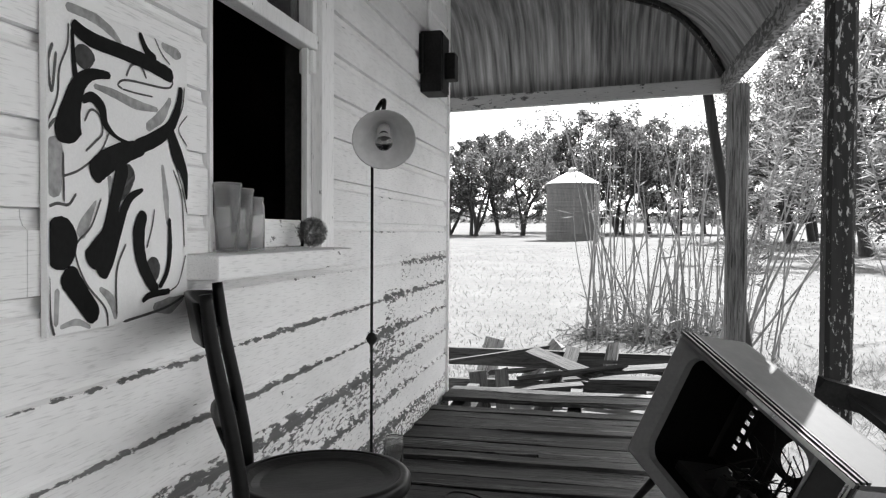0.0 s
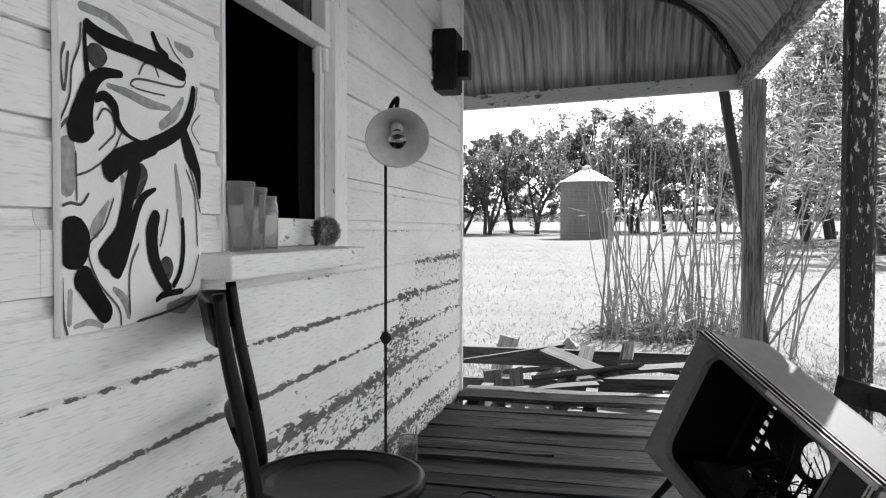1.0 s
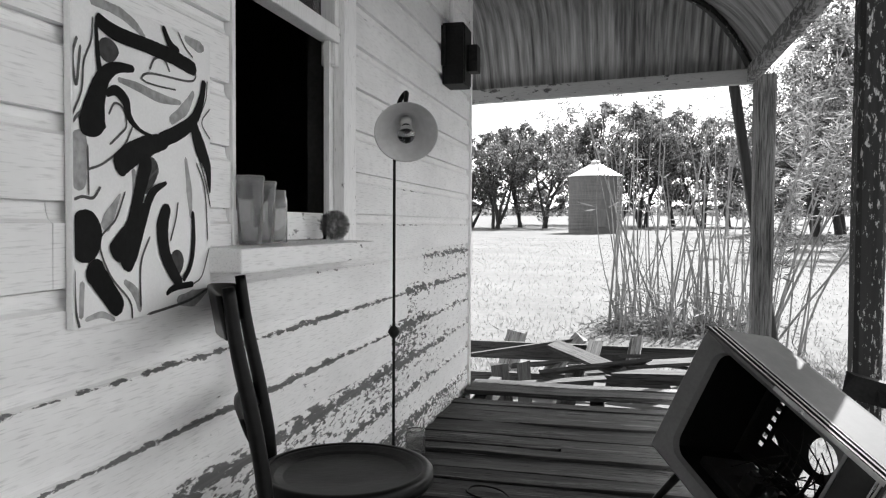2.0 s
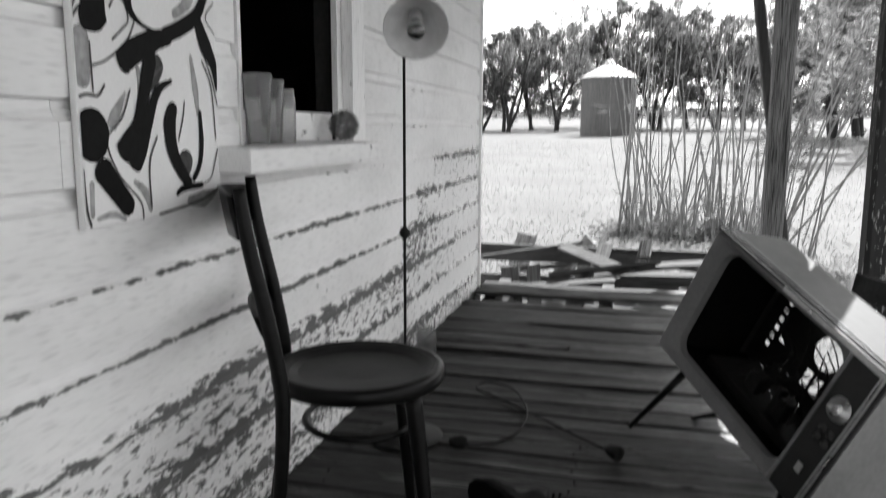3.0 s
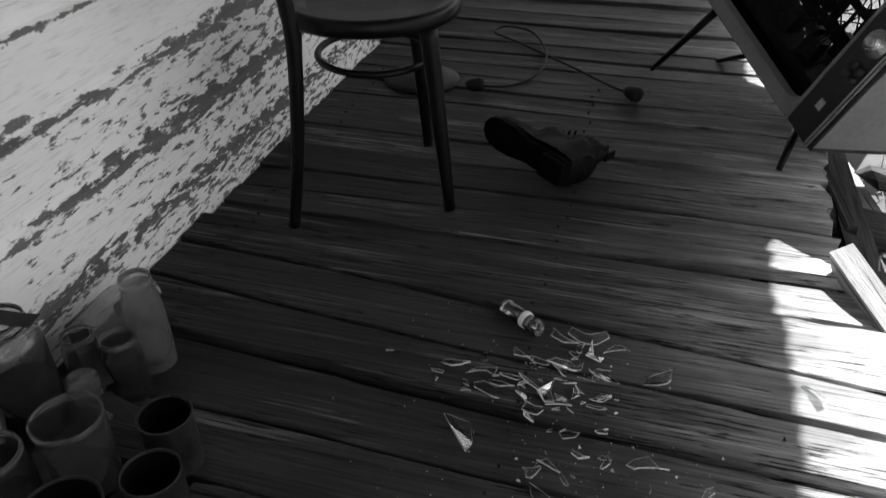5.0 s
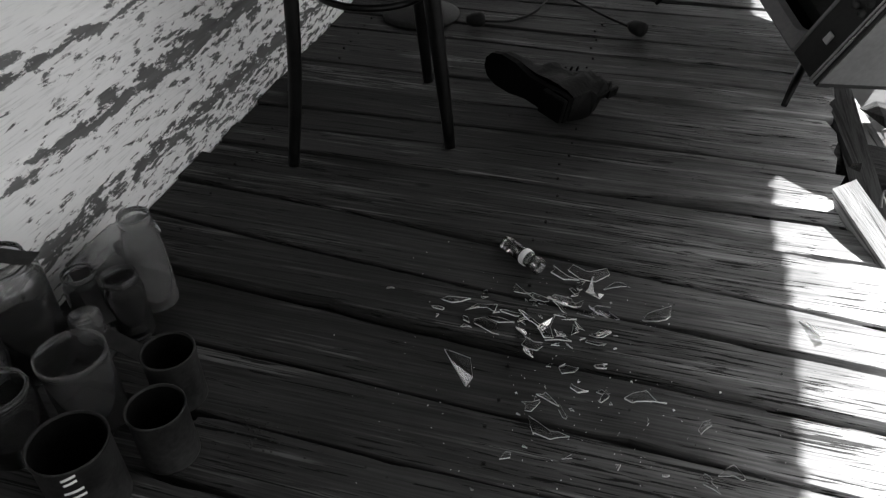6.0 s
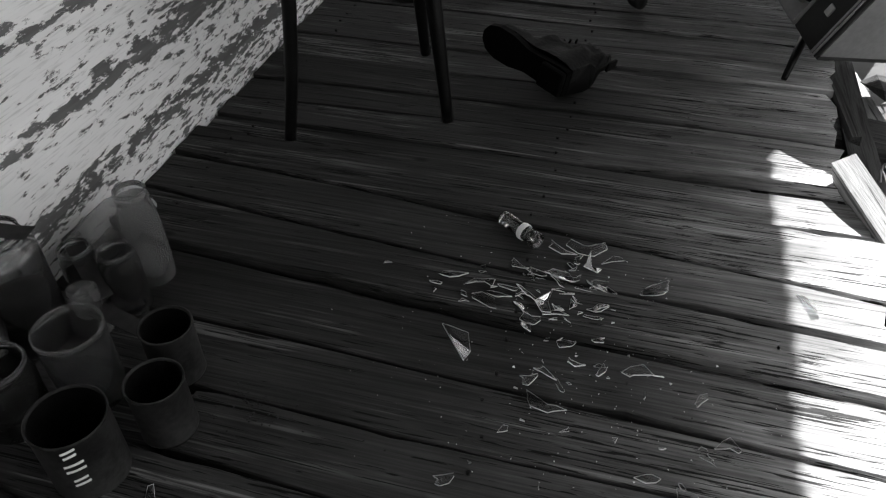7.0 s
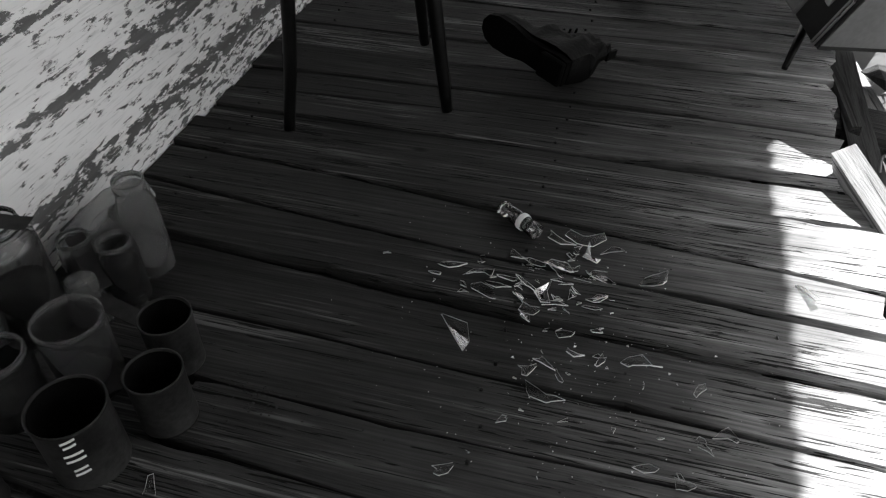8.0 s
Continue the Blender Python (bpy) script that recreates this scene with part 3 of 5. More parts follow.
def board(deck, rnd, x0, x1, lo, hi, gap, lift, slit):
    """One deck plank between two joints, its edges a little chipped and wavy."""
    bm = bmesh.new()
    n = 28
    prev = None
    yc = (lo[0] + hi[0]) / 2
    seed = rnd.random() * 90
    for i in range(n + 1):
        f = i / n
        x = x0 + (x1 - x0) * f
        u = x / 1.5
        chip = [max(0.0, noise.noise((x * 9, seed, q)) - 0.25) * 0.016 for q in (31, 47)]
        extra = slit[0] * min(1.0, max(0.0, (x - slit[1]) / (1.45 - slit[1]))) ** 0.7 if slit[0] else 0.0
        ya = along(lo, u) - yc + gap / 2 + extra + chip[0] + 0.004 * noise.noise((x * 3, seed, 0))
        yb = along(hi, u) - yc - gap / 2 - chip[1] + 0.004 * noise.noise((x * 3, seed, 5))
        zz = 0.007 * noise.noise((x * 2, seed, 9))
        tilt = 0.005 * noise.noise((x * 1.3, seed, 20))
        cup = 0.0018
        ring = [bm.verts.new((x, yy, z + zz)) for yy, z in ((ya, -0.03), (ya, -0.0025 + tilt), (ya + 0.002, tilt), ((ya + yb) / 2, -cup), (yb - 0.002, -tilt), (yb, -0.0025 - tilt), (yb, -0.03))]
        if i == n:
            for v in ring:
                v.co.x += rnd.uniform(-0.018, 0.018)
        if prev:
            for k in range(7):
                j = (k + 1) % 7
                bm.faces.new((prev[k], prev[j], ring[j], ring[k]))
        else:
            bm.faces.new(ring[::-1])
        prev = ring
    bm.faces.new(prev)
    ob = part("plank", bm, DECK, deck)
    ob.location = (0, yc, lift)
    if -0.2 < yc < 2.6:
        for x in (0.12, 0.85):
            for f in (0.25, 0.75):
                if x0 < x < x1:
                    u = x / 1.5
                    ya, yb = along(lo, u), along(hi, u)
                    piece("nail", NAIL, ob, pose(x + rnd.uniform(-0.012, 0.012), ya + (yb - ya) * f - yc + rnd.uniform(-0.006, 0.006), 0.0005, rnd.uniform(-8, 8), 0, 0))
    return ob


build_deck()


# ---- the landscape ----
def leaf_mat(name, lo, hi, through=0.35):
    m = bpy.data.materials.new(name)
    m.use_nodes = True
    n, l = m.node_tree.nodes, m.node_tree.links
    n.remove(n["Principled BSDF"])
    geo = n.new("ShaderNodeNewGeometry")
    ramp = n.new("ShaderNodeValToRGB")
    ramp.color_ramp.elements[0].color = (lo, lo, lo, 1)
    ramp.color_ramp.elements[1].color = (hi, hi, hi, 1)
    l.new(geo.outputs["Random Per Island"], ramp.inputs["Fac"])
    d, t = n.new("ShaderNodeBsdfDiffuse"), n.new("ShaderNodeBsdfTranslucent")
    mx = n.new("ShaderNodeMixShader")
    mx.inputs["Fac"].default_value = through
    l.new(ramp.outputs["Color"], d.inputs["Color"])
    l.new(ramp.outputs["Color"], t.inputs["Color"])
    l.new(d.outputs[0], mx.inputs[1])
    l.new(t.outputs[0], mx.inputs[2])
    l.new(mx.outputs[0], n["Material Output"].inputs["Surface"])
    return m


GUM_LEAF = leaf_mat("gum_leaves", 0.06, 0.27, 0.4)
CANE_LEAF = leaf_mat("cane_leaves", 0.1, 0.36, 0.45)
STRAW = leaf_mat("dry_straw", 0.15, 0.26, 0.5)
BARK = mat("dark_bark", 0.025, 0.07, 0.95, 3, (1, 1, 0.3), 0.5, 20)
CANE = mat("dry_cane_stem", 0.16, 0.36, 0.6, 4, (1, 1, 0.3), 0.2, 30)


def leaf_quad(vs, fs, c, d, w, up):
    """A pointed leaf: base, two sides, tip."""
    s = d.cross(up)
    s = s.normalized() * w if s.length > 1e-4 else Vector((w, 0, 0))
    k = len(vs)
    vs += [c, c + d * 0.45 + s, c + d, c + d * 0.45 - s]
    fs.append((k, k + 1, k + 2, k + 3))


def tree(seed, height, leaves, size, wide):
    """A gum: one to three dark stems that fork low, and a crown of separate leaf masses with sky between."""
    rnd = random.Random(seed)
    root = thing("gum_tree", "dark-trunked gum tree with a ragged open grey crown", "tree", group="paddock trees")
    wood = bmesh.new()
    clumps = []
    for k in range(rnd.randint(24, 32)):
        a, f = rnd.uniform(0, 6.28), rnd.random() ** 0.8
        z = height * (0.13 + 0.79 * f)
        reach = wide * height * (0.30 * math.sin(math.pi * min(1, 0.18 + 0.78 * f)) ** 0.7) * rnd.uniform(0.35, 1.1)
        clumps.append((Vector((reach * math.cos(a), reach * math.sin(a), z)), height * rnd.uniform(0.05, 0.13)))
    stems = []
    for k in range(rnd.choice((2, 2, 3, 4))):
        a = rnd.uniform(0, 6.28)
        lean = rnd.uniform(0.1, 0.5)
        path = smooth_path([(0.2 * k, 0, -0.3), (0.2 * k + lean * height * 0.25 * math.cos(a), lean * height * 0.25 * math.sin(a), height * 0.22), (lean * height * 0.5 * math.cos(a + 0.4), lean * height * 0.5 * math.sin(a + 0.4), height * 0.48), (lean * height * 0.5 * math.cos(a + 0.9), lean * height * 0.6 * math.sin(a + 0.9), height * 0.8)], 4)
        tube(wood, path, [height * 0.018 * (1 - 0.85 * i / (len(path) - 1)) for i in range(len(path))], 7, caps=False)
        stems.append(path)
    for c, r in clumps:
        path = rnd.choice(stems)
        s = min(path, key=lambda q: abs(q.z - c.z * 0.62))
        mid = (s + c) / 2 + Vector((rnd.gauss(0, 0.2), rnd.gauss(0, 0.2), -0.05 * height * rnd.random()))
        tube(wood, smooth_path([s, mid, c], 3), [height * 0.007, height * 0.006, height * 0.005, height * 0.004, height * 0.003, height * 0.002, height * 0.001], 5, caps=False)
    part("trunk", wood, BARK, root, smooth=True)
    vs, fs = [], []
    per = leaves // len(clumps)
    for c, r in clumps:
        subs = [(c + Vector((rnd.gauss(0, r * 0.8), rnd.gauss(0, r * 0.8), rnd.gauss(0, r * 0.55))), r * rnd.uniform(0.3, 0.7)) for k in range(5)]
        for i in range(per):
            cc, rr = subs[i % 5]
            v = Vector((rnd.gauss(0, 1), rnd.gauss(0, 1), rnd.gauss(0, 0.8))).normalized() * rr * rnd.random() ** 0.4
            d = Vector((rnd.gauss(0, 0.6), rnd.gauss(0, 0.6), rnd.uniform(-1.0, 0.6))).normalized() * size * rnd.uniform(0.6, 1.4)
            leaf_quad(vs, fs, cc + v, d, size * 0.28, Vector((rnd.gauss(0, 1), rnd.gauss(0, 1), rnd.gauss(0, 1))))
    me = bpy.data.meshes.new("crown")
    me.from_pydata([tuple(v) for v in vs], [], fs)
    me.materials.append(GUM_LEAF)
    crown = new("crown", me)
    crown.parent = root
    return root, height


def build_trees():
    kinds = [tree(s, 11, n, sz, lo) for s, n, sz, lo in ((3, 8000, 0.28, 1.0), (8, 8000, 0.28, 1.25), (15, 8000, 0.28, 0.85), (21, 8000, 0.28, 1.15), (34, 8000, 0.28, 1.0), (41, 16000, 0.15, 1.2), (47, 16000, 0.15, 1.0), (52, 16000, 0.15, 1.3))]
    rnd = random.Random(7)
    # bearing from the wall's line in degrees (to the open side plus), distance, height
    rows = [(-11.2, 84, 11.5), (-9.6, 80, 12.5), (-7.6, 86, 13.0), (-5.6, 82, 12.5), (-3.4, 104, 19.0), (-0.7, 102, 19.5), (1.5, 90, 15.5), (3.4, 96, 15.5), (5.4, 88, 14.0), (7.2, 95, 14.0),
            (9.6, 92, 12.5), (11.0, 72, 17.0), (12.8, 62, 18.0), (14.4, 68, 20.0), (16.2, 58, 18.0), (17.6, 40, 15.0), (20.5, 52, 13.0), (24, 46, 13.0), (29, 55, 13.0), (36, 50, 13.0), (44, 58, 13.0), (54, 52, 13.0), (66, 56, 13.0), (80, 60, 13.0), (96, 55, 13.0), (115, 60, 12.0), (-16, 95, 12.0), (-22, 100, 12.0)]
    first = set()
    for i, (b, d, h) in enumerate(rows):
        pick = 5 + i % 3 if 11 <= i <= 18 else i % 5
        root, top = kinds[pick]
        x, y = 1.0 + d * math.sin(radians(b)), 0.1 + d * math.cos(radians(b))
        s = h / (top * 1.08)
        m = pose(x, y, ground_z(x, y), 0, 0, rnd.uniform(0, 360)) @ Matrix.Diagonal((s * rnd.uniform(0.9, 1.15), s * rnd.uniform(0.9, 1.15), s, 1))
        if pick not in first:
            first.add(pick)
            root.matrix_basis = m
        else:
            c = copy_thing(root, Matrix())
            c.matrix_basis = m
    # far woods along the rise
    vs, fs = [], []
    for k in range(26000):
        b = radians(rnd.uniform(-25, 95))
        d = rnd.uniform(235, 300)
        x, y = d * math.sin(b), d * math.cos(b)
        hh = 6.5 * (0.35 + 0.65 * abs(noise.noise((b * 14, 0, 3)))) * (1 + 0.5 * noise.noise((b * 60, 2, 0)))
        c = Vector((x, y, ground_z(x, y) + rnd.random() * max(1.0, hh)))
        leaf_quad(vs, fs, c, Vector((rnd.gauss(0, 1), rnd.gauss(0, 1), rnd.gauss(0, 1))).normalized() * 1.3, 0.45, Vector((rnd.gauss(0, 1), rnd.gauss(0, 1), 1)))
    me = bpy.data.meshes.new("distant_woods")
    me.from_pydata([tuple(v) for v in vs], [], fs)
    me.materials.append(GUM_LEAF)
    tagged(new("distant_woods", me), "low distant line of bush along the rise", "woods", kind="stuff")


build_trees()


def build_tank():
    d = 66.0
    x, y = 1.0 + d * math.sin(radians(-2.05)), 0.1 + d * math.cos(radians(-2.05))
    z0 = ground_z(x, y) - 0.05
    silo = thing("grain_silo", "round corrugated iron silo with a pale conical roof in the paddock", "silo", (x, y, z0))
    r, h = 2.25, 4.85
    prof = []
    for k in range(0, 121):
        zz = h * k / 120
        rr = r + 0.02 * math.sin(k / 120 * 2 * math.pi * 40) + (0.03 if k % 20 == 0 else 0)
        prof.append((rr, zz))
    part("shell", lathe(bmesh.new(), prof, 56), mat("silo_iron", 0.13, 0.2, 0.6, 1.2, (1, 1, 0.2), 0.1, 8, metal=0.15), silo, smooth=True)
    roof = mat("silo_roof_iron", 0.5, 0.65, 0.5, 2, (1, 1, 1), 0.1, 10, metal=0.1)
    part("roof", lathe(bmesh.new(), [(r + 0.12, h - 0.04), (r + 0.12, h + 0.02), (0.38, h + 1.12), (0.0, h + 1.12)], 40), roof, silo, "pale conical iron roof")
    part("roof_cap", lathe(bmesh.new(), [(0.4, h + 1.1), (0.42, h + 1.3), (0.2, h + 1.42), (0.0, h + 1.42)], 24), roof, silo)
    for k in range(6):
        part("hoop", lathe(bmesh.new(), [(r + 0.02, 0.8 * k + 0.4), (r + 0.06, 0.8 * k + 0.4), (r + 0.06, 0.8 * k + 0.48), (r + 0.02, 0.8 * k + 0.48)], 48), mat("silo_hoop", 0.12, 0.2, 0.6) if k == 0 else bpy.data.materials["silo_hoop"], silo)
    part("hatch", boxed((-0.05, -r - 0.07, 0.6), (0.95, -r + 0.2, 2.1), bevel=0.02), bpy.data.materials["silo_iron"], silo)
    lad = bmesh.new()
    for sx in (1.78, 2.13):
        box(lad, (sx, -1.35, 0.1), (sx + 0.05, -1.30, h))
    for k in range(14):
        box(lad, (1.78, -1.34, 0.3 + 0.33 * k), (2.16, -1.31, 0.35 + 0.33 * k))
    part("ladder", lad, roof, silo, "pale steel ladder")


build_tank()


def build_canes():
    rnd = random.Random(5)

    def clump(name, label, base, count, sx, sy, hgt, lean, leafy, leaf_len, thick):
        plant = thing(name, label, "reeds", (base[0], base[1], ground_z(*base)))
        bm = bmesh.new()
        vs, fs = [], []
        for k in range(count):
            if count <= 100:
                bm = bmesh.new()
            p = Vector((rnd.uniform(-1, 1) * sx, rnd.gauss(0, sy), -0.05))
            h = hgt * rnd.uniform(0.35, 1.05)
            tilt = Vector((lean[0] + rnd.gauss(0, 0.11), lean[1] + rnd.gauss(0, 0.10), 1))
            if rnd.random() < 0.12:
                tilt.x += rnd.choice((-0.28, 0.3))
            bend = Vector((rnd.gauss(0, 0.12), rnd.gauss(0, 0.12), 0))
            pts = [p + tilt * h * f + bend * h * f * f for f in [i / 6 for i in range(7)]]
            r = thick * rnd.uniform(0.6, 1.2)
            tube(bm, pts, [r * (1 - 0.1 * i) for i in range(7)], 5, caps=False)
            if count <= 100:
                part("cane", bm, CANE, plant, smooth=True)
            for i in range(int(leafy * rnd.uniform(0.4, 1.4))):
                f = rnd.uniform(0.56, 1.0)
                c = p + tilt * h * f + bend * h * f * f
                a = rnd.uniform(0, 6.28)
                d = Vector((math.cos(a), math.sin(a), rnd.uniform(-0.5, 0.9))).normalized() * leaf_len * rnd.uniform(0.5, 1.3)
                leaf_quad(vs, fs, c, d, leaf_len * 0.045, Vector((rnd.gauss(0, 1), rnd.gauss(0, 1), rnd.gauss(0, 1))))
        if count > 100:
            part("stubble", bm, CANE, plant, smooth=True)["kind"] = "stuff"
        if vs:
            me = bpy.data.meshes.new("leaves")
            me.from_pydata([tuple(v) for v in vs], [], fs)
            me.materials.append(CANE_LEAF)
            lv = new("leaves", me)
            lv.parent = plant
            lv["kind"] = "stuff"
        return plant

    clump("cane_clump", "tall dry bare cane stems clumped at the verandah corner", (1.75, 10.9), 62, 0.95, 0.35, 3.2, (0.0, 0.0), 2, 0.25, 0.015)
    clump("cane_clump", "short broken cane stubble around tall dry stems", (1.8, 10.6), 110, 1.0, 0.3, 0.75, (0.0, -0.05), 5, 0.22, 0.011)
    clump("cane_clump", "leafy pale canes leaning outwards past the corner post", (2.42, 9.3), 13, 0.2, 0.3, 3.9, (0.27, 0.0), 120, 0.17, 0.014)
    clump("cane_clump", "dense leafy canes with long pale blades beyond the posts", (2.75, 9.7), 10, 0.3, 0.3, 4.2, (0.17, 0.0), 130, 0.18, 0.013)
    clump("cane_clump", "leafy pale canes standing beside the verandah", (5.2, 10.5), 6, 0.4, 0.5, 4.0, (-0.16, 0.0), 110, 0.18, 0.013)
    clump("cane_clump", "leafy canes hanging beside the verandah edge beam", (3.6, 6.7), 5, 0.25, 0.5, 3.6, (-0.06, 0.0), 110, 0.16, 0.011)


def build_litter():
    rnd = random.Random(15)
    for nm, label, count, m in (("fallen_leaves", "pale fallen cane leaves heaped round the stems", 1500, CANE_LEAF), ("dead_leaves", "dark rotting leaves under the canes", 900, GUM_LEAF)):
        vs, fs = [], []
        for k in range(count):
            x, y = 1.75 + rnd.gauss(0, 0.55), 10.75 + rnd.gauss(0, 0.25)
            d = Vector((rnd.gauss(0, 1), rnd.gauss(0, 1), rnd.gauss(0, 0.45))).normalized() * rnd.uniform(0.08, 0.26)
            leaf_quad(vs, fs, Vector((x, y, ground_z(x, y) + rnd.uniform(0.0, 0.13))), d, 0.011, Vector((rnd.gauss(0, 1), rnd.gauss(0, 1), rnd.gauss(0, 1))))
        me = bpy.data.meshes.new(nm)
        me.from_pydata([tuple(v) for v in vs], [], fs)
        me.materials.append(m)
        tagged(new(nm, me), label, "leaf litter", kind="stuff")


build_canes()
build_litter()


def build_grass():
    rnd = random.Random(9)
    vs, fs = [], []
    for k in range(26000):
        d = 7 + 45 * rnd.random() ** 1.7
        b = radians(rnd.uniform(-14, 42))
        x, y = 1 + d * math.sin(b), d * math.cos(b)
        if x < 0.2 and y < 7.2:
            continue
        z = ground_z(x, y) - 0.01
        h = rnd.uniform(0.03, 0.085) * (1 + 0.6 * noise.noise((x * 0.8, y * 0.8, 4))) * (1.8 if rnd.random() < 0.04 else 1)
        dd = Vector((rnd.gauss(0, 0.5), rnd.gauss(0, 0.5), 1)).normalized() * h
        leaf_quad(vs, fs, Vector((x, y, z)), dd, 0.005 + d * 0.00025, Vector((rnd.gauss(0, 1), rnd.gauss(0, 1), 0.1)))
    for k in range(7000):
        x, y = rnd.uniform(1.6, 4.5), rnd.uniform(-0.5, 9)
        if x < 2.0 and rnd.random() < 0.5:
            continue
        dd = Vector((rnd.gauss(0, 0.7), rnd.gauss(0, 0.7), 1)).normalized() * rnd.uniform(0.05, 0.22)
        leaf_quad(vs, fs, Vector((x, y, ground_z(x, y) - 0.01)), dd, 0.004, Vector((rnd.gauss(0, 1), rnd.gauss(0, 1), 0.1)))
    me = bpy.data.meshes.new("dry_grass")
    me.from_pydata([tuple(v) for v in vs], [], fs)
    me.materials.append(STRAW)
    tagged(new("dry_grass", me), "short sunlit dry grass over the paddock", "grass", kind="stuff")


build_grass()


# ---- painting on the wall ----
CANVAS = mat("primed_canvas", 0.78, 0.86, 0.8, 4, (1, 1, 1), 0.15, 220)
INK = mat("black_brushed_paint", 0.003, 0.008, 0.6, 9, (1, 1, 1), 0.2, 60, spec=0.1)
WASH = mat("grey_paint_wash", 0.2, 0.42, 0.7, 14, (1, 1, 1), 0.1, 60)
LINE = mat("dark_paint_line", 0.04, 0.12, 0.7, 14, (1, 1, 1), 0.1, 60)
WASH_DARK = mat("dark_grey_paint_wash", 0.02, 0.07, 0.7, 14, (1, 1, 1), 0.1, 60)


def build_painting():
    p = thing("painting", "unframed abstract canvas with sweeping black and grey brushstrokes", "painting", (0.003, 1.317, 0.858))
    w, h, dpt = 0.48, 0.63, 0.016
    cloth = part("canvas", boxed((0, 0, 0), (dpt, w, h), bevel=0.004), CANVAS, p)
    layer = {"g": 0.0006, "d": 0.0010, "l": 0.0014, "b": 0.0018}
    paints = {"b": INK, "g": WASH, "d": WASH_DARK, "l": LINE}
    count = [0]

    def stroke(kind, pts, widths):
        """One brushstroke along a smooth path, with its breadth along the way and rounded ends."""
        count[0] += 1
        i = count[0]
        path = smooth_path([(dpt, a, b) for a, b in pts], 14)
        n = len(path)
        run = sum((path[k + 1] - path[k]).length for k in range(n - 1))
        bm = bmesh.new()
        x = dpt + layer[kind] + 0.000012 * i
        left, right = [], []
        for k, q in enumerate(path):
            d = path[min(k + 1, n - 1)] - path[max(k - 1, 0)]
            d.x = 0
            d = d.normalized()
            s = Vector((0, -d.z, d.y))
            f = k / (n - 1)
            g = f * (len(widths) - 1)
            lo_i = min(int(g), max(0, len(widths) - 2))
            wide = widths[0] if len(widths) == 1 else widths[lo_i] + (widths[lo_i + 1] - widths[lo_i]) * (g - lo_i)
            hw = wide / 2
            cap = math.sqrt(max(0.0, 1 - (1 - min(1.0, min(f, 1 - f) * run / max(hw, 0.001))) ** 2))
            ww = hw * cap * (1 + 0.07 * noise.noise((k * 0.5, i * 3.1, 0)))
            for side, sign in ((left, 1), (right, -1)):
                v = q + s * ww * sign
                side.append(bm.verts.new((x, min(w - 0.003, max(0.003, v.y)), min(h - 0.003, max(0.003, v.z)))))
        for k in range(n - 1):
            bm.faces.new((left[k], left[k + 1], right[k + 1], right[k]))
        part("brushstroke", bm, paints[kind], cloth)

    stroke("g", ((0.05, 0.617), (0.123, 0.618), (0.184, 0.604), (0.221, 0.584)), (0.018, 0.022, 0.02, 0.01))
    stroke("g", ((0.367, 0.622), (0.426, 0.614), (0.451, 0.613)), (0.02, 0.03, 0.01))
    stroke("g", ((0.02, 0.371), (0.018, 0.314), (0.017, 0.257)), (0.04, 0.046, 0.04))
    stroke("g", ((0.13, 0.483), (0.192, 0.479), (0.27, 0.469), (0.355, 0.47)), (0.01, 0.018, 0.022, 0.01))
    stroke("g", ((0.307, 0.422), (0.367, 0.459), (0.406, 0.505)), (0.02, 0.03, 0.012))
    stroke("g", ((0.086, 0.184), (0.103, 0.211), (0.137, 0.257)), (0.03, 0.03, 0.005))
    stroke("g", ((0.331, 0.024), (0.4, 0.024), (0.461, 0.039)), (0.02, 0.04, 0.01))
    stroke("g", ((0.145, 0.082), (0.181, 0.056), (0.199, 0.013)), (0.01, 0.022, 0.012))
    stroke("g", ((0.024, 0.09), (0.02, 0.018)), (0.014, 0.012))
    stroke("g", ((0.03, 0.016), (0.077, 0.021), (0.118, 0.006)), (0.008, 0.014, 0.008))
    stroke("g", ((0.369, 0.35), (0.384, 0.274), (0.391, 0.209)), (0.01, 0.024, 0.01))
    stroke("g", ((0.178, 0.31), (0.184, 0.265), (0.172, 0.218)), (0.014, 0.018, 0.01))
    stroke("d", ((0.327, 0.139), (0.332, 0.107), (0.336, 0.081)), (0.058, 0.056, 0.03))
    stroke("d", ((0.097, 0.557), (0.1, 0.534), (0.099, 0.509)), (0.066, 0.076, 0.05))
    stroke("d", ((0.249, 0.337), (0.229, 0.296), (0.206, 0.26)), (0.06, 0.048, 0.02))
    stroke("l", ((0.058, 0.587), (0.054, 0.544), (0.033, 0.498), (0.026, 0.444), (0.0, 0.394)), (0.005,))
    stroke("l", ((0.015, 0.54), (0.003, 0.502), (0.012, 0.452), (0.024, 0.527)), (0.007,))
    stroke("l", ((0.0, 0.381), (0.019, 0.4), (0.038, 0.407)), (0.007,))
    stroke("l", ((0.041, 0.347), (0.043, 0.248)), (0.005,))
    stroke("l", ((0.003, 0.241), (0.025, 0.247), (0.055, 0.246), (0.077, 0.268)), (0.006,))
    stroke("l", ((0.104, 0.351), (0.135, 0.374), (0.156, 0.394), (0.147, 0.426), (0.121, 0.434), (0.101, 0.409)), (0.005,))
    stroke("l", ((0.04, 0.298), (0.087, 0.314), (0.147, 0.353), (0.177, 0.396)), (0.005,))
    stroke("l", ((0.407, 0.557), (0.411, 0.538), (0.378, 0.524), (0.24, 0.515), (0.207, 0.5), (0.221, 0.493)), (0.005,))
    stroke("l", ((0.221, 0.493), (0.27, 0.493), (0.333, 0.496)), (0.004,))
    stroke("l", ((0.234, 0.522), (0.254, 0.55), (0.287, 0.554), (0.308, 0.531)), (0.006,))
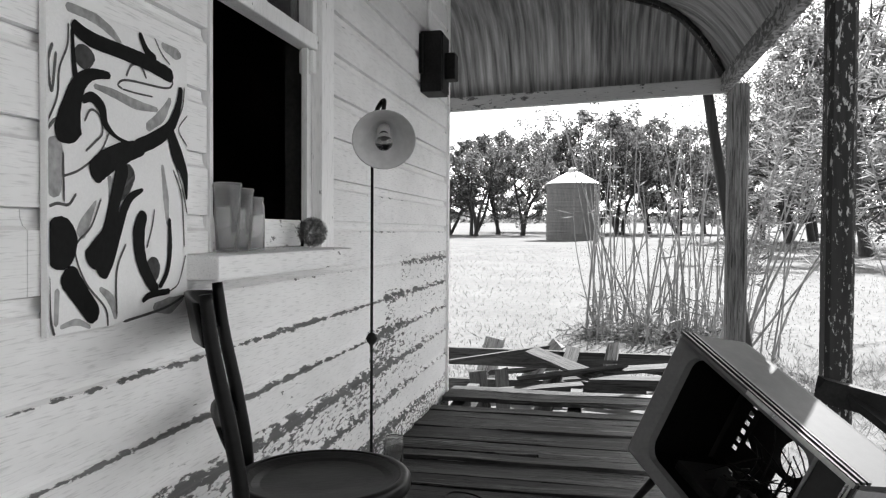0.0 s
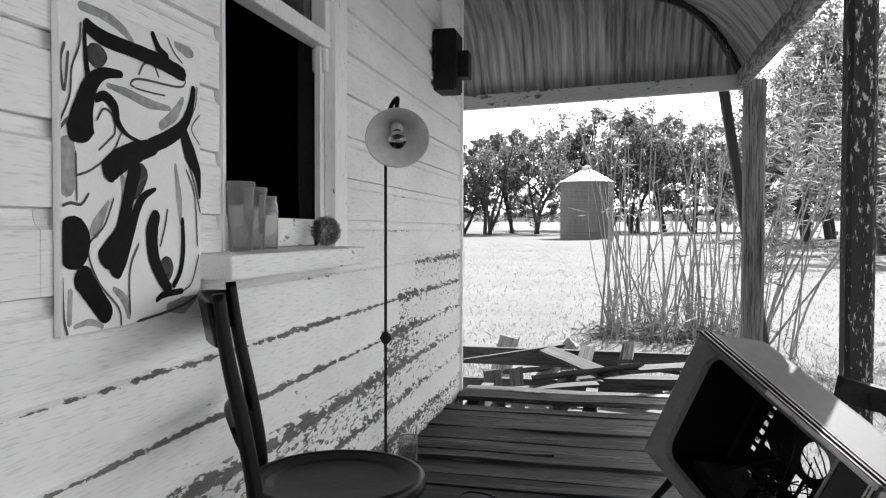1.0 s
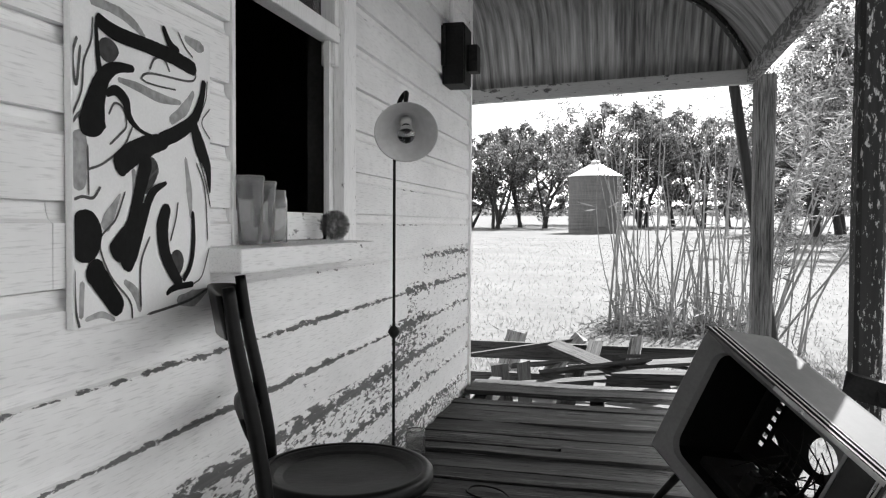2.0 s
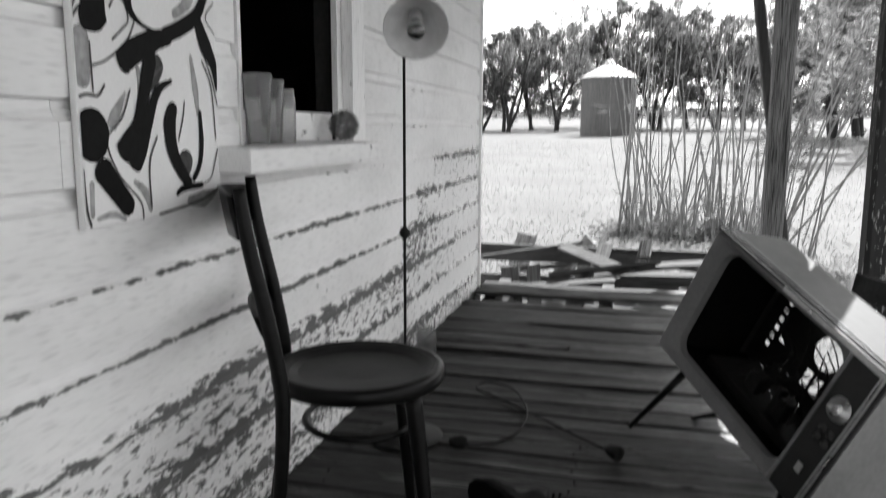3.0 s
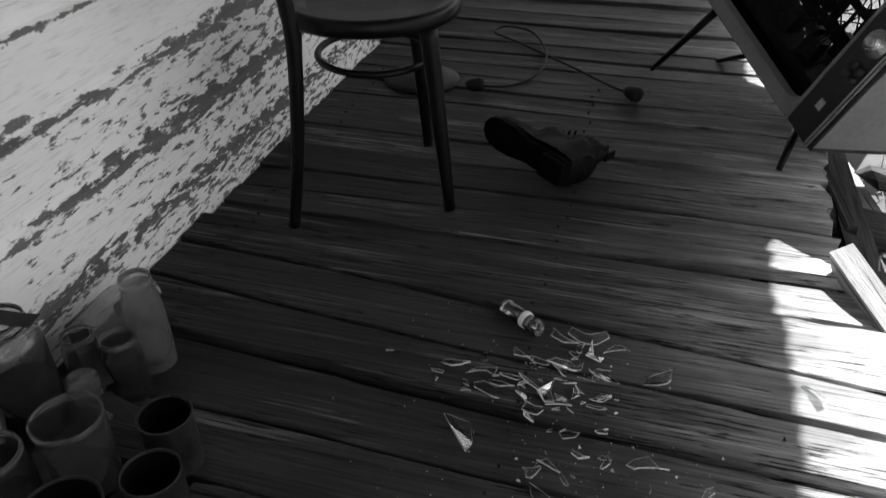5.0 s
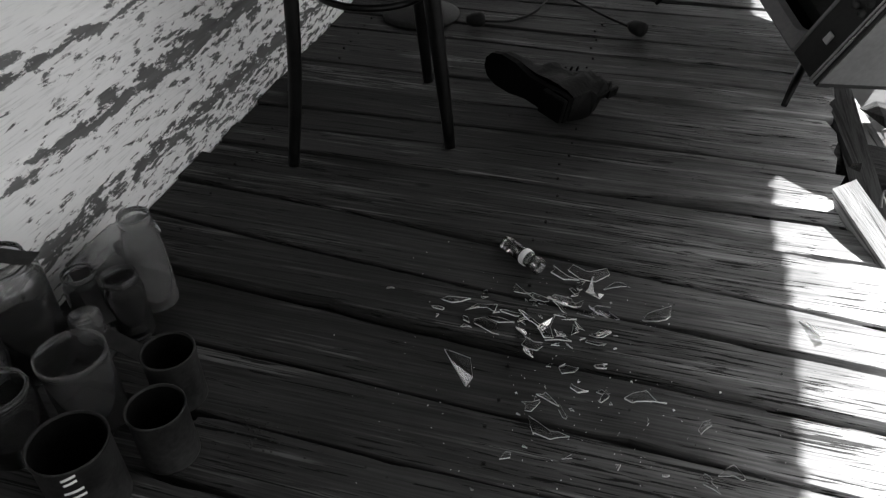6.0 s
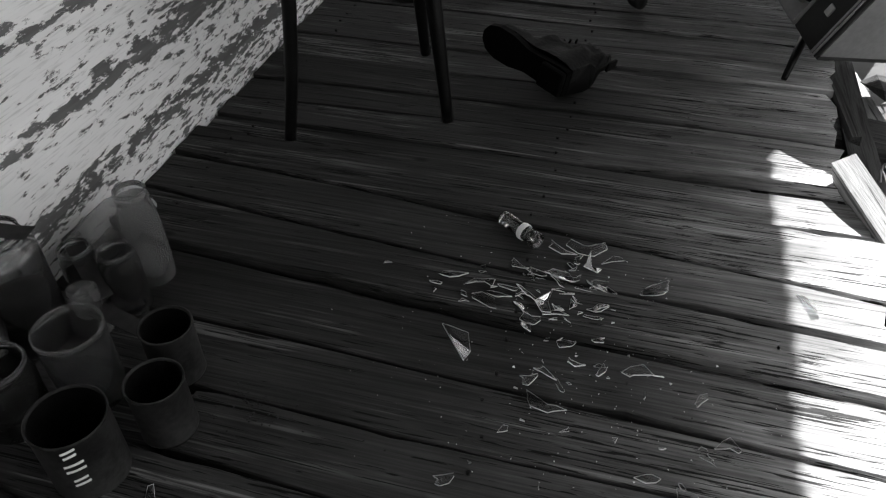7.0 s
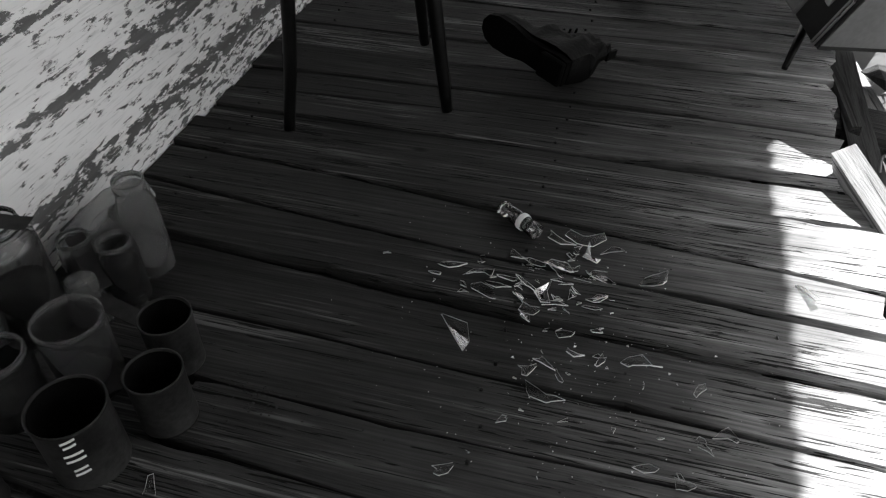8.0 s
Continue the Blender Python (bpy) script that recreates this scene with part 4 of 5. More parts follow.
    stroke("l", ((0.463, 0.541), (0.455, 0.493), (0.421, 0.441)), (0.004,))
    stroke("l", ((0.476, 0.476), (0.438, 0.437), (0.475, 0.401)), (0.004,))
    stroke("l", ((0.265, 0.317), (0.22, 0.284), (0.182, 0.241)), (0.005,))
    stroke("l", ((0.151, 0.263), (0.12, 0.206), (0.073, 0.163), (0.102, 0.096), (0.162, 0.04), (0.171, -0.001)), (0.005,))
    stroke("l", ((0.232, 0.171), (0.2, 0.113), (0.199, 0.019)), (0.006,))
    stroke("l", ((0.337, 0.246), (0.328, 0.208), (0.306, 0.158)), (0.005,))
    stroke("l", ((0.413, 0.341), (0.45, 0.277), (0.462, 0.155)), (0.005,))
    stroke("l", ((0.401, 0.393), (0.45, 0.304), (0.475, 0.237)), (0.005,))
    stroke("l", ((0.469, 0.141), (0.436, 0.075), (0.4, 0.057)), (0.004,))
    stroke("l", ((0.474, 0.045), (0.376, 0.02), (0.218, 0.005)), (0.006,))
    stroke("l", ((0.002, 0.113), (0.005, 0.04), (0.015, 0.002)), (0.006,))
    stroke("l", ((0.338, 0.63), (0.367, 0.6), (0.402, 0.582)), (0.004,))
    stroke("b", ((0.064, 0.587), (0.122, 0.572), (0.221, 0.57), (0.312, 0.567), (0.416, 0.555)), (0.028, 0.032, 0.032, 0.034, 0.034))
    stroke("b", ((0.067, 0.581), (0.07, 0.527), (0.077, 0.486), (0.088, 0.466)), (0.008, 0.012, 0.016, 0.022))
    stroke("b", ((0.183, 0.513), (0.122, 0.503), (0.085, 0.476), (0.064, 0.43), (0.055, 0.386), (0.058, 0.36)), (0.014, 0.024, 0.038, 0.054, 0.076, 0.06))
    stroke("b", ((0.092, 0.447), (0.122, 0.459), (0.152, 0.444), (0.165, 0.412), (0.201, 0.39), (0.259, 0.38)), (0.014, 0.022, 0.026, 0.018, 0.008, 0.008))
    stroke("b", ((0.281, 0.626), (0.308, 0.593), (0.345, 0.583)), (0.014, 0.02, 0.014))
    stroke("b", ((0.448, 0.539), (0.435, 0.49), (0.401, 0.438), (0.333, 0.4), (0.259, 0.374)), (0.018, 0.024, 0.032, 0.036, 0.032))
    stroke("b", ((0.397, 0.434), (0.43, 0.376), (0.462, 0.332), (0.472, 0.271)), (0.03, 0.048, 0.03, 0.006))
    stroke("b", ((0.12, 0.304), (0.164, 0.334), (0.23, 0.362), (0.301, 0.379)), (0.05, 0.054, 0.046, 0.03))
    stroke("b", ((0.226, 0.344), (0.197, 0.265), (0.172, 0.195), (0.137, 0.156), (0.109, 0.131)), (0.046, 0.036, 0.038, 0.048, 0.05))
    stroke("b", ((0.294, 0.288), (0.239, 0.261), (0.2, 0.195), (0.172, 0.143), (0.143, 0.105)), (0.008, 0.022, 0.032, 0.042, 0.048))
    stroke("b", ((0.034, 0.224), (0.032, 0.174), (0.039, 0.123)), (0.084, 0.094, 0.084))
    stroke("b", ((0.042, 0.123), (0.086, 0.073), (0.136, 0.019)), (0.056, 0.048, 0.044))
    stroke("b", ((0.298, 0.24), (0.277, 0.195), (0.285, 0.134), (0.321, 0.082), (0.349, 0.061)), (0.03, 0.044, 0.038, 0.032, 0.022))
    stroke("b", ((0.396, 0.228), (0.398, 0.156), (0.386, 0.104), (0.354, 0.067)), (0.012, 0.018, 0.016, 0.014))
    stroke("b", ((0.288, 0.042), (0.32, 0.054), (0.4, 0.057)), (0.01, 0.016, 0.014))


build_painting()


# ---- bentwood chair ----
def build_chair():
    c = thing("bentwood_chair", "dark varnished bentwood chair with a round plywood seat", "chair", (0.372, 1.818, 0))
    ang = math.atan2(0.157, 0.342)
    c.rotation_euler = (0, 0, ang)
    # local x ahead of the chair, y to its left
    seat = part("seat", lathe(bmesh.new(), [(0, 0.464), (0.06, 0.4645), (0.165, 0.467), (0.178, 0.477), (0.19, 0.480), (0.19, 0.470), (0.0, 0.455)], 48), SEAT_WOOD, c, "round dished plywood seat, worn dull", True)
    ring = bmesh.new()
    rv = lathe(ring, [(0.182, 0.443), (0.203, 0.443), (0.209, 0.451), (0.209, 0.473), (0.203, 0.480), (0.188, 0.482), (0.182, 0.473), (0.182, 0.443)], 56)
    part("seat_ring", rv, CHAIR_WOOD, seat, smooth=True)
    seat.location = (-0.012, 0, 0)
    for sy in (1, -1):
        post_path = smooth_path([(-0.236, sy * 0.195, 0.0), (-0.205, sy * 0.187, 0.22), (-0.19, sy * 0.182, 0.45), (-0.212, sy * 0.184, 0.62), (-0.248, sy * 0.188, 0.80), (-0.265, sy * 0.19, 0.925)], 6)
        part("back_leg", tube(bmesh.new(), post_path, [0.0135 + 0.0035 * math.sin(math.pi * k / (len(post_path) - 1)) for k in range(len(post_path))], 12), CHAIR_WOOD, c, smooth=True)
        fl = smooth_path([(0.142, sy * 0.182, 0.0), (0.122, sy * 0.160, 0.22), (0.100, sy * 0.142, 0.447)], 6)
        part("front_leg", tube(bmesh.new(), fl, [0.0135 + 0.008 * k / (len(fl) - 1) for k in range(len(fl))], 12), CHAIR_WOOD, c, smooth=True)
    hoop = [(-0.008 + 0.135 * math.cos(a), 0.150 * math.sin(a), 0.345) for a in [2 * math.pi * k / 40 for k in range(41)]]
    part("leg_hoop", tube(bmesh.new(), hoop, 0.0085, 8, caps=False), CHAIR_WOOD, c, smooth=True)
    for z0, z1, xx, bow in ((0.815, 0.905, -0.262, 0.038), (0.60, 0.645, -0.218, 0.025)):
        bm = bmesh.new()
        prev = None
        for k in range(17):
            f = k / 16
            y = -0.19 + 0.38 * f
            x = xx - bow * math.sin(math.pi * f)
            curve = 0.012 * math.sin(math.pi * f)
            q = [bm.verts.new(v) for v in ((x - 0.006, y, z0), (x + 0.006, y, z0), (x - 0.012, y, z1 + curve), (x - 0.024, y, z1 + curve))]
            if prev:
                for a in range(4):
                    bm.faces.new((prev[a], prev[(a + 1) % 4], q[(a + 1) % 4], q[a]))
            else:
                bm.faces.new(q[::-1])
            prev = q
        bm.faces.new(prev)
        part("back_rail", bm, CHAIR_WOOD, c, smooth=True)


build_chair()


# ---- floor lamp ----
def build_lamp():
    x, y = 0.27, 2.5
    la = thing("floor_lamp", "slender black floor lamp with a pale cone shade", "lamp", (x, y, 0))
    part("pole", tube(bmesh.new(), [(0, 0, 0.02), (0, 0, 1.33)], 0.0048, 10), DARK_METAL, la, smooth=True)
    part("joint", lathe(bmesh.new(), [(0.006, 0.685), (0.012, 0.69), (0.02, 0.705), (0.012, 0.72), (0.006, 0.725)], 16), DARK_METAL, la, smooth=True)
    part("base", lathe(bmesh.new(), [(0, 0), (0.125, 0), (0.128, 0.008), (0.11, 0.018), (0.02, 0.026), (0.0, 0.03)], 36), DARK_METAL, la, smooth=True)
    neck = smooth_path([(0, 0, 1.32), (0.002, 0.01, 1.40), (0.016, 0.005, 1.455), (0.045, -0.02, 1.478), (0.05, -0.045, 1.44)], 6)
    part("neck", tube(bmesh.new(), neck, 0.0075, 10), DARK_METAL, la, smooth=True)
    aim = look((0.055, -0.055, 1.36), (0.195, -0.515, 1.10))
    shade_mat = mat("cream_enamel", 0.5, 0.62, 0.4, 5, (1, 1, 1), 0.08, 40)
    sh = part("shade", lathe(bmesh.new(), [(0.022, 0.075), (0.03, 0.07), (0.045, 0.03), (0.098, -0.035), (0.1, -0.037), (0.096, -0.034), (0.043, 0.026), (0.028, 0.062), (0.0, 0.064)], 40), shade_mat, la, "pale enamelled cone shade", True)
    sh.matrix_basis = aim
    part("bulb_holder", lathe(bmesh.new(), [(0.0, 0.062), (0.02, 0.062), (0.021, 0.03), (0.018, 0.026), (0.018, 0.008), (0.0, 0.008)], 20), shade_mat, sh, smooth=True)
    part("collar", lathe(bmesh.new(), [(0.012, 0.008), (0.015, 0.006), (0.015, -0.006), (0.012, -0.008), (0.0, -0.008)], 20), DARK_METAL, sh, smooth=True)
    part("bulb", lathe(bmesh.new(), [(0.011, -0.008), (0.014, -0.018), (0.026, -0.038), (0.029, -0.052), (0.024, -0.068), (0.01, -0.08), (0.0, -0.081)], 20), glass("bulb_glass", 0.98, 0.0, 0.0), sh, "unlit clear glass bulb", True)


build_lamp()


# ---- discarded television, fallen on its corner ----
def build_tv():
    C = Vector((1.444, 2.170, 0.043))
    r = Vector((0.458, -0.809, -0.369)).normalized()
    n = Vector((-0.808, -0.552, 0.205))
    n = (n - r * n.dot(r)).normalized()
    u = r.cross(n) * -1
    if u.z < 0:
        u = -u
    m = Matrix(((r.x, -n.x, u.x, C.x), (r.y, -n.y, u.y, C.y), (r.z, -n.z, u.z, C.z), (0, 0, 0, 1)))
    tv = thing("television", "gutted old television lying tilted on its corner on the deck", "television")
    m = m @ Matrix.Diagonal((0.97, 0.97, 0.97, 1))
    tv.matrix_world = m
    W, H, D = 0.77, 0.469, 0.38
    case = mat("dark_vinyl_cabinet", 0.02, 0.032, 0.55, 30, (1, 1, 1), 0.15, 200)
    side = mat("grey_metal_cabinet_side", 0.16, 0.22, 0.45, 5, (1, 1, 1), 0.08, 60)
    bez = mat("grey_plastic_bezel", 0.13, 0.17, 0.5, 6, (1, 1, 1), 0.06, 80)
    panel = mat("black_control_panel", 0.008, 0.016, 0.35, 6, (1, 1, 1), 0.05, 80)
    cabinet_shade = mat("cabinet_shade_black", 0.002, 0.006, 0.9, 8, (1, 1, 1), 0.2, 60, spec=0.05)
    chrome = mat("dull_chrome_trim", 0.35, 0.5, 0.3, 9, (1, 1, 1), 0.05, 80, metal=0.8)
    t = 0.012

    y1, y2 = 0.26, D
    bm = bmesh.new()
    prof = [(0.004, H), (0.05, H + 0.004), (y1, H + 0.012), (y1 + 0.03, H + 0.006), (y2 - 0.03, H - 0.05), (y2, H - 0.12)]
    prev = None
    for y, z in prof:
        q = [bm.verts.new(v) for v in ((-W, y, z), (0, y, z), (0, y, z - t), (-W, y, z - t))]
        if prev:
            for a in range(4):
                bm.faces.new((prev[a], prev[(a + 1) % 4], q[(a + 1) % 4], q[a]))
        else:
            bm.faces.new(q[::-1])
        prev = q
    bm.faces.new(prev)
    part("cabinet_top", bm, case, tv, "dark textured cabinet top")
    part("cabinet_bottom", boxed((-W, 0.004, 0), (0, D, t)), case, tv)
    for x, mm in ((-W, case), (-t, side)):
        bm = bmesh.new()
        ring = [(y, z) for y, z in ((0.004, t + 0.001), (D, t + 0.001), (D, H - 0.12 - t), (y2 - 0.03, H - 0.05 - t), (y1, H - t - 0.001), (0.004, H - t - 0.001))]
        a = [bm.verts.new((x, y, z)) for y, z in ring]
        b = [bm.verts.new((x + t, y, z)) for y, z in ring]
        bm.faces.new(a)
        bm.faces.new(b[::-1])
        for k in range(6):
            j = (k + 1) % 6
            bm.faces.new((a[k], b[k], b[j], a[j]))
        part("cabinet_side", bm, mm, tv)
    # bezel: outer frame falling back to a rounded screen opening
    bm = bmesh.new()

    def rounded(x0, x1, z0, z1, rad, y, cnt=8):
        out = []
        for cx, cz, a0 in ((x1 - rad, z1 - rad, 0), (x0 + rad, z1 - rad, 90), (x0 + rad, z0 + rad, 180), (x1 - rad, z0 + rad, 270)):
            for k in range(cnt):
                a = radians(a0 + 90 * k / (cnt - 1))
                out.append((cx + rad * math.cos(a), y, cz + rad * math.sin(a)))
        return out

    loops = [rounded(-W, -0.125, 0.0, H, 0.008, 0.02), rounded(-W, -0.125, 0.0, H, 0.008, -0.006), rounded(-W + 0.01, -0.13, 0.008, H - 0.01, 0.01, -0.014),
             rounded(-W + 0.06, -0.140, 0.034, H - 0.032, 0.06, 0.012), rounded(-W + 0.065, -0.143, 0.039, H - 0.037, 0.055, 0.035)]
    rows = [[bm.verts.new(v) for v in lp] for lp in loops]
    for a, b in zip(rows, rows[1:]):
        for k in range(len(a)):
            j = (k + 1) % len(a)
            bm.faces.new((a[k], a[j], b[j], b[k]))
    part("bezel", bm, bez, tv, "light grey plastic screen surround", False)
    panel_board = part("control_panel", boxed((-0.123, -0.008, 0.004), (-0.004, 0.02, H - 0.004), bevel=0.004), panel, tv, "black control panel")
    for x in (-0.012, -0.022):
        part("trim_strip", boxed((x - 0.003, -0.012, 0.004), (x + 0.003, -0.0085, H - 0.004)), chrome, panel_board)
    for y, up in ((-0.011, 0.006), (0.010, 0.009), (0.030, 0.010)):
        part("trim_strip", boxed((-W - 0.002, y, H - 0.002), (-0.002, y + 0.012, H + up), bevel=0.002), panel, tv, "black moulded edge strip")
    part("trim_strip", boxed((-0.42, -0.0135, H - 0.012), (-0.002, -0.0115, H + 0.002)), chrome, tv, "thin bright trim strip")
    kn = part("tuning_knob", lathe(bmesh.new(), [(0.0, 0.03), (0.016, 0.03), (0.02, 0.026), (0.022, 0.008), (0.034, 0.006), (0.036, 0.0)], 28), chrome, panel_board, "round chrome tuning knob", True)
    kn.matrix_basis = pose(-0.068, -0.008, 0.315, 90, 0, 0)
    for z in (0.245, 0.215):
        kb = part("button", lathe(bmesh.new(), [(0.0, 0.012), (0.009, 0.012), (0.011, 0.0)], 16), case, panel_board, smooth=True)
        kb.matrix_basis = pose(-0.075, -0.008, z, 90, 0, 0)
        kb = part("button", lathe(bmesh.new(), [(0.0, 0.012), (0.009, 0.012), (0.011, 0.0)], 16), case, panel_board, smooth=True)
        kb.matrix_basis = pose(-0.045, -0.008, z, 90, 0, 0)
    part("switch", boxed((-0.078, -0.014, 0.095), (-0.058, -0.0085, 0.125), bevel=0.002), chrome, panel_board)
    # back panel with the round hole for the tube's neck, and a row of vent slots
    bm = bmesh.new()
    hole_c, hole_r = (-0.462, 0.235), 0.058
    outer, inner = [], []
    for k in range(40):
        a = 2 * math.pi * k / 40
        dx, dz = math.cos(a), math.sin(a)
        inner.append(bm.verts.new((hole_c[0] + hole_r * dx, D - 0.01, hole_c[1] + hole_r * dz)))
        lim = min((0.20 / abs(dx)) if abs(dx) > 1e-6 else 9, (0.085 / abs(dz)) if abs(dz) > 1e-6 else 9)
        outer.append(bm.verts.new((hole_c[0] + lim * dx, D - 0.01, hole_c[1] + lim * dz)))
    for k in range(40):
        j = (k + 1) % 40
        bm.faces.new((inner[k], inner[j], outer[j], outer[k]))
    x0, x1, z0, z1 = -0.662, -0.262, 0.15, 0.32
    box(bm, (x1, D - 0.012, t), (-t, D - 0.008, H - 0.13))
    box(bm, (x0, D - 0.012, t), (-0.50, D - 0.008, z0))
    box(bm, (-0.42, D - 0.012, t), (x1, D - 0.008, z0))
    box(bm, (-0.50, D - 0.012, t), (-0.42, D - 0.008, 0.09))
    box(bm, (-0.468, D - 0.012, 0.09), (-0.455, D - 0.008, z0))
    box(bm, (x0, D - 0.012, z1), (x1, D - 0.008, H - 0.12))
    box(bm, (-W + t, D - 0.012, t), (-0.704, D - 0.008, H - 0.13))
    box(bm, (-0.682, D - 0.012, t), (x0, D - 0.008, H - 0.13))
    for k in range(9):
        box(bm, (-0.704, D - 0.012, 0.012 + 0.035 * k), (-0.682, D - 0.008, 0.012 + 0.035 * k + (0.018 if k else 0.09)))
    part("back_panel", bm, panel, tv)
    # added black sheets that put the hollow cabinet's shade into colour
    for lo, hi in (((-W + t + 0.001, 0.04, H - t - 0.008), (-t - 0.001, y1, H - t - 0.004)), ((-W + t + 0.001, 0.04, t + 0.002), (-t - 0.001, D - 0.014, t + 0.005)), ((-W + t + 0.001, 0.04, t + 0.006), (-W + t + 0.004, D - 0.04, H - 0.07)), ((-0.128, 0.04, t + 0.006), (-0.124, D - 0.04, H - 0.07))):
        part("lining", boxed(lo, hi), cabinet_shade, tv, "added black sheet standing for shade inside the cabinet")
    rnd = random.Random(3)
    chassis = part("chassis", boxed((-0.66, 0.12, t + 0.006), (-0.2, 0.34, 0.05), bevel=0.003), DARK_METAL, tv, "rusted chassis tray inside")
    for k in range(7):
        x, y = rnd.uniform(-0.62, -0.25), rnd.uniform(0.15, 0.3)
        part("component", boxed((x, y, 0.051), (x + rnd.uniform(0.02, 0.06), y + 0.03, rnd.uniform(0.07, 0.15)), bevel=0.002), DARK_METAL, chassis)
    for k in range(24):
        p = Vector((rnd.uniform(-0.62, -0.2), rnd.uniform(0.12, 0.33), 0.05))
        q = Vector((rnd.uniform(-0.62, -0.2), rnd.uniform(0.12, 0.33), rnd.uniform(0.1, 0.38)))
        part("wire", tube(bmesh.new(), smooth_path([p, (p + q) / 2 + Vector((0.04, 0, 0.05)), q], 5), 0.0025, 5), DARK_METAL, chassis)
    # splayed legs, fixed under the cabinet
    mi = m.inverted()
    for top, foot in (((-0.64, 0.05, -0.004), (1.014, 2.78, 0.004)), ((-0.48, 0.27, -0.004), (1.235, 2.92, 0.004)), ((-0.14, 0.07, -0.004), (1.373, 2.120, 0.006)), ((-0.10, 0.29, -0.004), (1.54, 2.40, 0.004))):
        f = mi @ Vector(foot)
        part("leg", tube(bmesh.new(), [top, tuple((Vector(top) * 0.5 + f * 0.5)), tuple(f)], [0.015, 0.012, 0.008], 12), CHAIR_WOOD, tv, smooth=True)


build_tv()


# ---- meter box on the wall ----
def build_meter():
    mb = thing("meter_box", "dark metal electricity meter box on the wall with a conduit", "meter box", (0.002, 4.28, 1.84))
    part("case", boxed((0, 0, 0), (0.12, 0.20, 0.34), bevel=0.006), DARK_METAL, mb)
    part("door", boxed((0.121, 0.012, 0.012), (0.127, 0.188, 0.328), bevel=0.002), DARK_METAL, mb)
    part("switch", boxed((0.1275, 0.07, 0.08), (0.185, 0.17, 0.23), bevel=0.006), DARK_METAL, mb)
    part("conduit", tube(bmesh.new(), [(0.03, 0.08, 0.34), (0.03, 0.08, 1.1)], 0.012, 10), TRIM_PAINT, mb, smooth=True)
    part("cover_strip", boxed((0.0, -0.03, 0.1), (0.02, -0.002, 0.32), bevel=0.002), DARK_METAL, mb)


build_meter()


# ---- jars and a dry seed head on the sill ----
DUSTY = glass("dusty_glass", 0.65, 0.02, 0.045)
SILL_GLASS = glass("sun_dusted_glass", 0.8, 0.02, 0.14)
CLEAR = glass("old_clear_glass", 0.6, 0.01, 0.025)
CLOUDY = glass("cloudy_glass", 0.7, 0.08, 0.1)
DREGS = mat("dark_dried_dregs", 0.01, 0.03, 0.8, 20)
TIN_SHADE = mat("tin_shade_black", 0.002, 0.005, 0.95, 20, spec=0.05)
TIN = mat("rusty_tin", 0.010, 0.034, 0.65, 14, (1, 1, 1), 0.35, 90, metal=0.3, spec=0.25)


def jar(name, label, at, profile, material, lean=(0, 0, 0), filled=0.0, wall_t=0.003):
    """A hollow turned vessel: the outer profile up, the inner one back down."""
    e = thing(name, label, name, at)
    e.rotation_euler = [radians(a) for a in lean]
    inner = [(max(0.001, r - wall_t), z) for r, z in profile[::-1]]
    inner = [(r, max(z, wall_t * 1.5)) for r, z in inner]
    bm = lathe(bmesh.new(), [(0, 0)] + profile + inner + [(0, wall_t * 1.5)], 36)
    body = part("body", bm, material, e, smooth=True)
    top_r, top_z = profile[-1]
    part("rim", lathe(bmesh.new(), [(top_r - wall_t, top_z), (top_r - wall_t * 0.5, top_z + 0.002), (top_r + 0.0012, top_z + 0.0005), (top_r + 0.0012, top_z - 0.006), (top_r + 0.0004, top_z - 0.0065)], 36), material, body, smooth=True)
    if filled:
        rr = max(r for r, z in profile) - wall_t * 1.6
        part("contents", lathe(bmesh.new(), [(0, wall_t * 1.7), (rr, wall_t * 1.7), (rr, filled), (rr * 0.5, filled * 1.08), (0, filled * 0.95)], 24), DREGS, e, smooth=True)
    return e


def jar_profile(r, h, neck=0.85, rim=True):
    p = [(r * 0.92, 0.0), (r, 0.006), (r, h * 0.78), (r * 0.97, h * 0.84), (r * neck, h * 0.9)]
    return p + ([(r * neck, h * 0.93), (r * (neck + 0.06), h * 0.94), (r * (neck + 0.06), h * 0.96), (r * neck, h * 0.97), (r * neck, h)] if rim else [(r * neck, h)])


def tumbler_profile(r0, r1, h):
    return [(r0 * 0.95, 0.0), (r0, 0.005), (r1 * 0.98, h * 0.93), (r1 * 1.05, h * 0.94), (r1 * 1.05, h * 0.985), (r1, h)]


jar("jar", "tall dusty tapered glass jar standing on the window sill", (0.034, 1.968, 1.0), tumbler_profile(0.030, 0.037, 0.182), SILL_GLASS)
jar("jar", "dusty tapered glass jar standing on the window sill", (0.020, 2.078, 1.001), tumbler_profile(0.027, 0.033, 0.172), SILL_GLASS)
jar("jar", "small dusty glass jar with a screw rim on the sill", (0.014, 2.178, 1.001), jar_profile(0.027, 0.152, 0.82), SILL_GLASS)


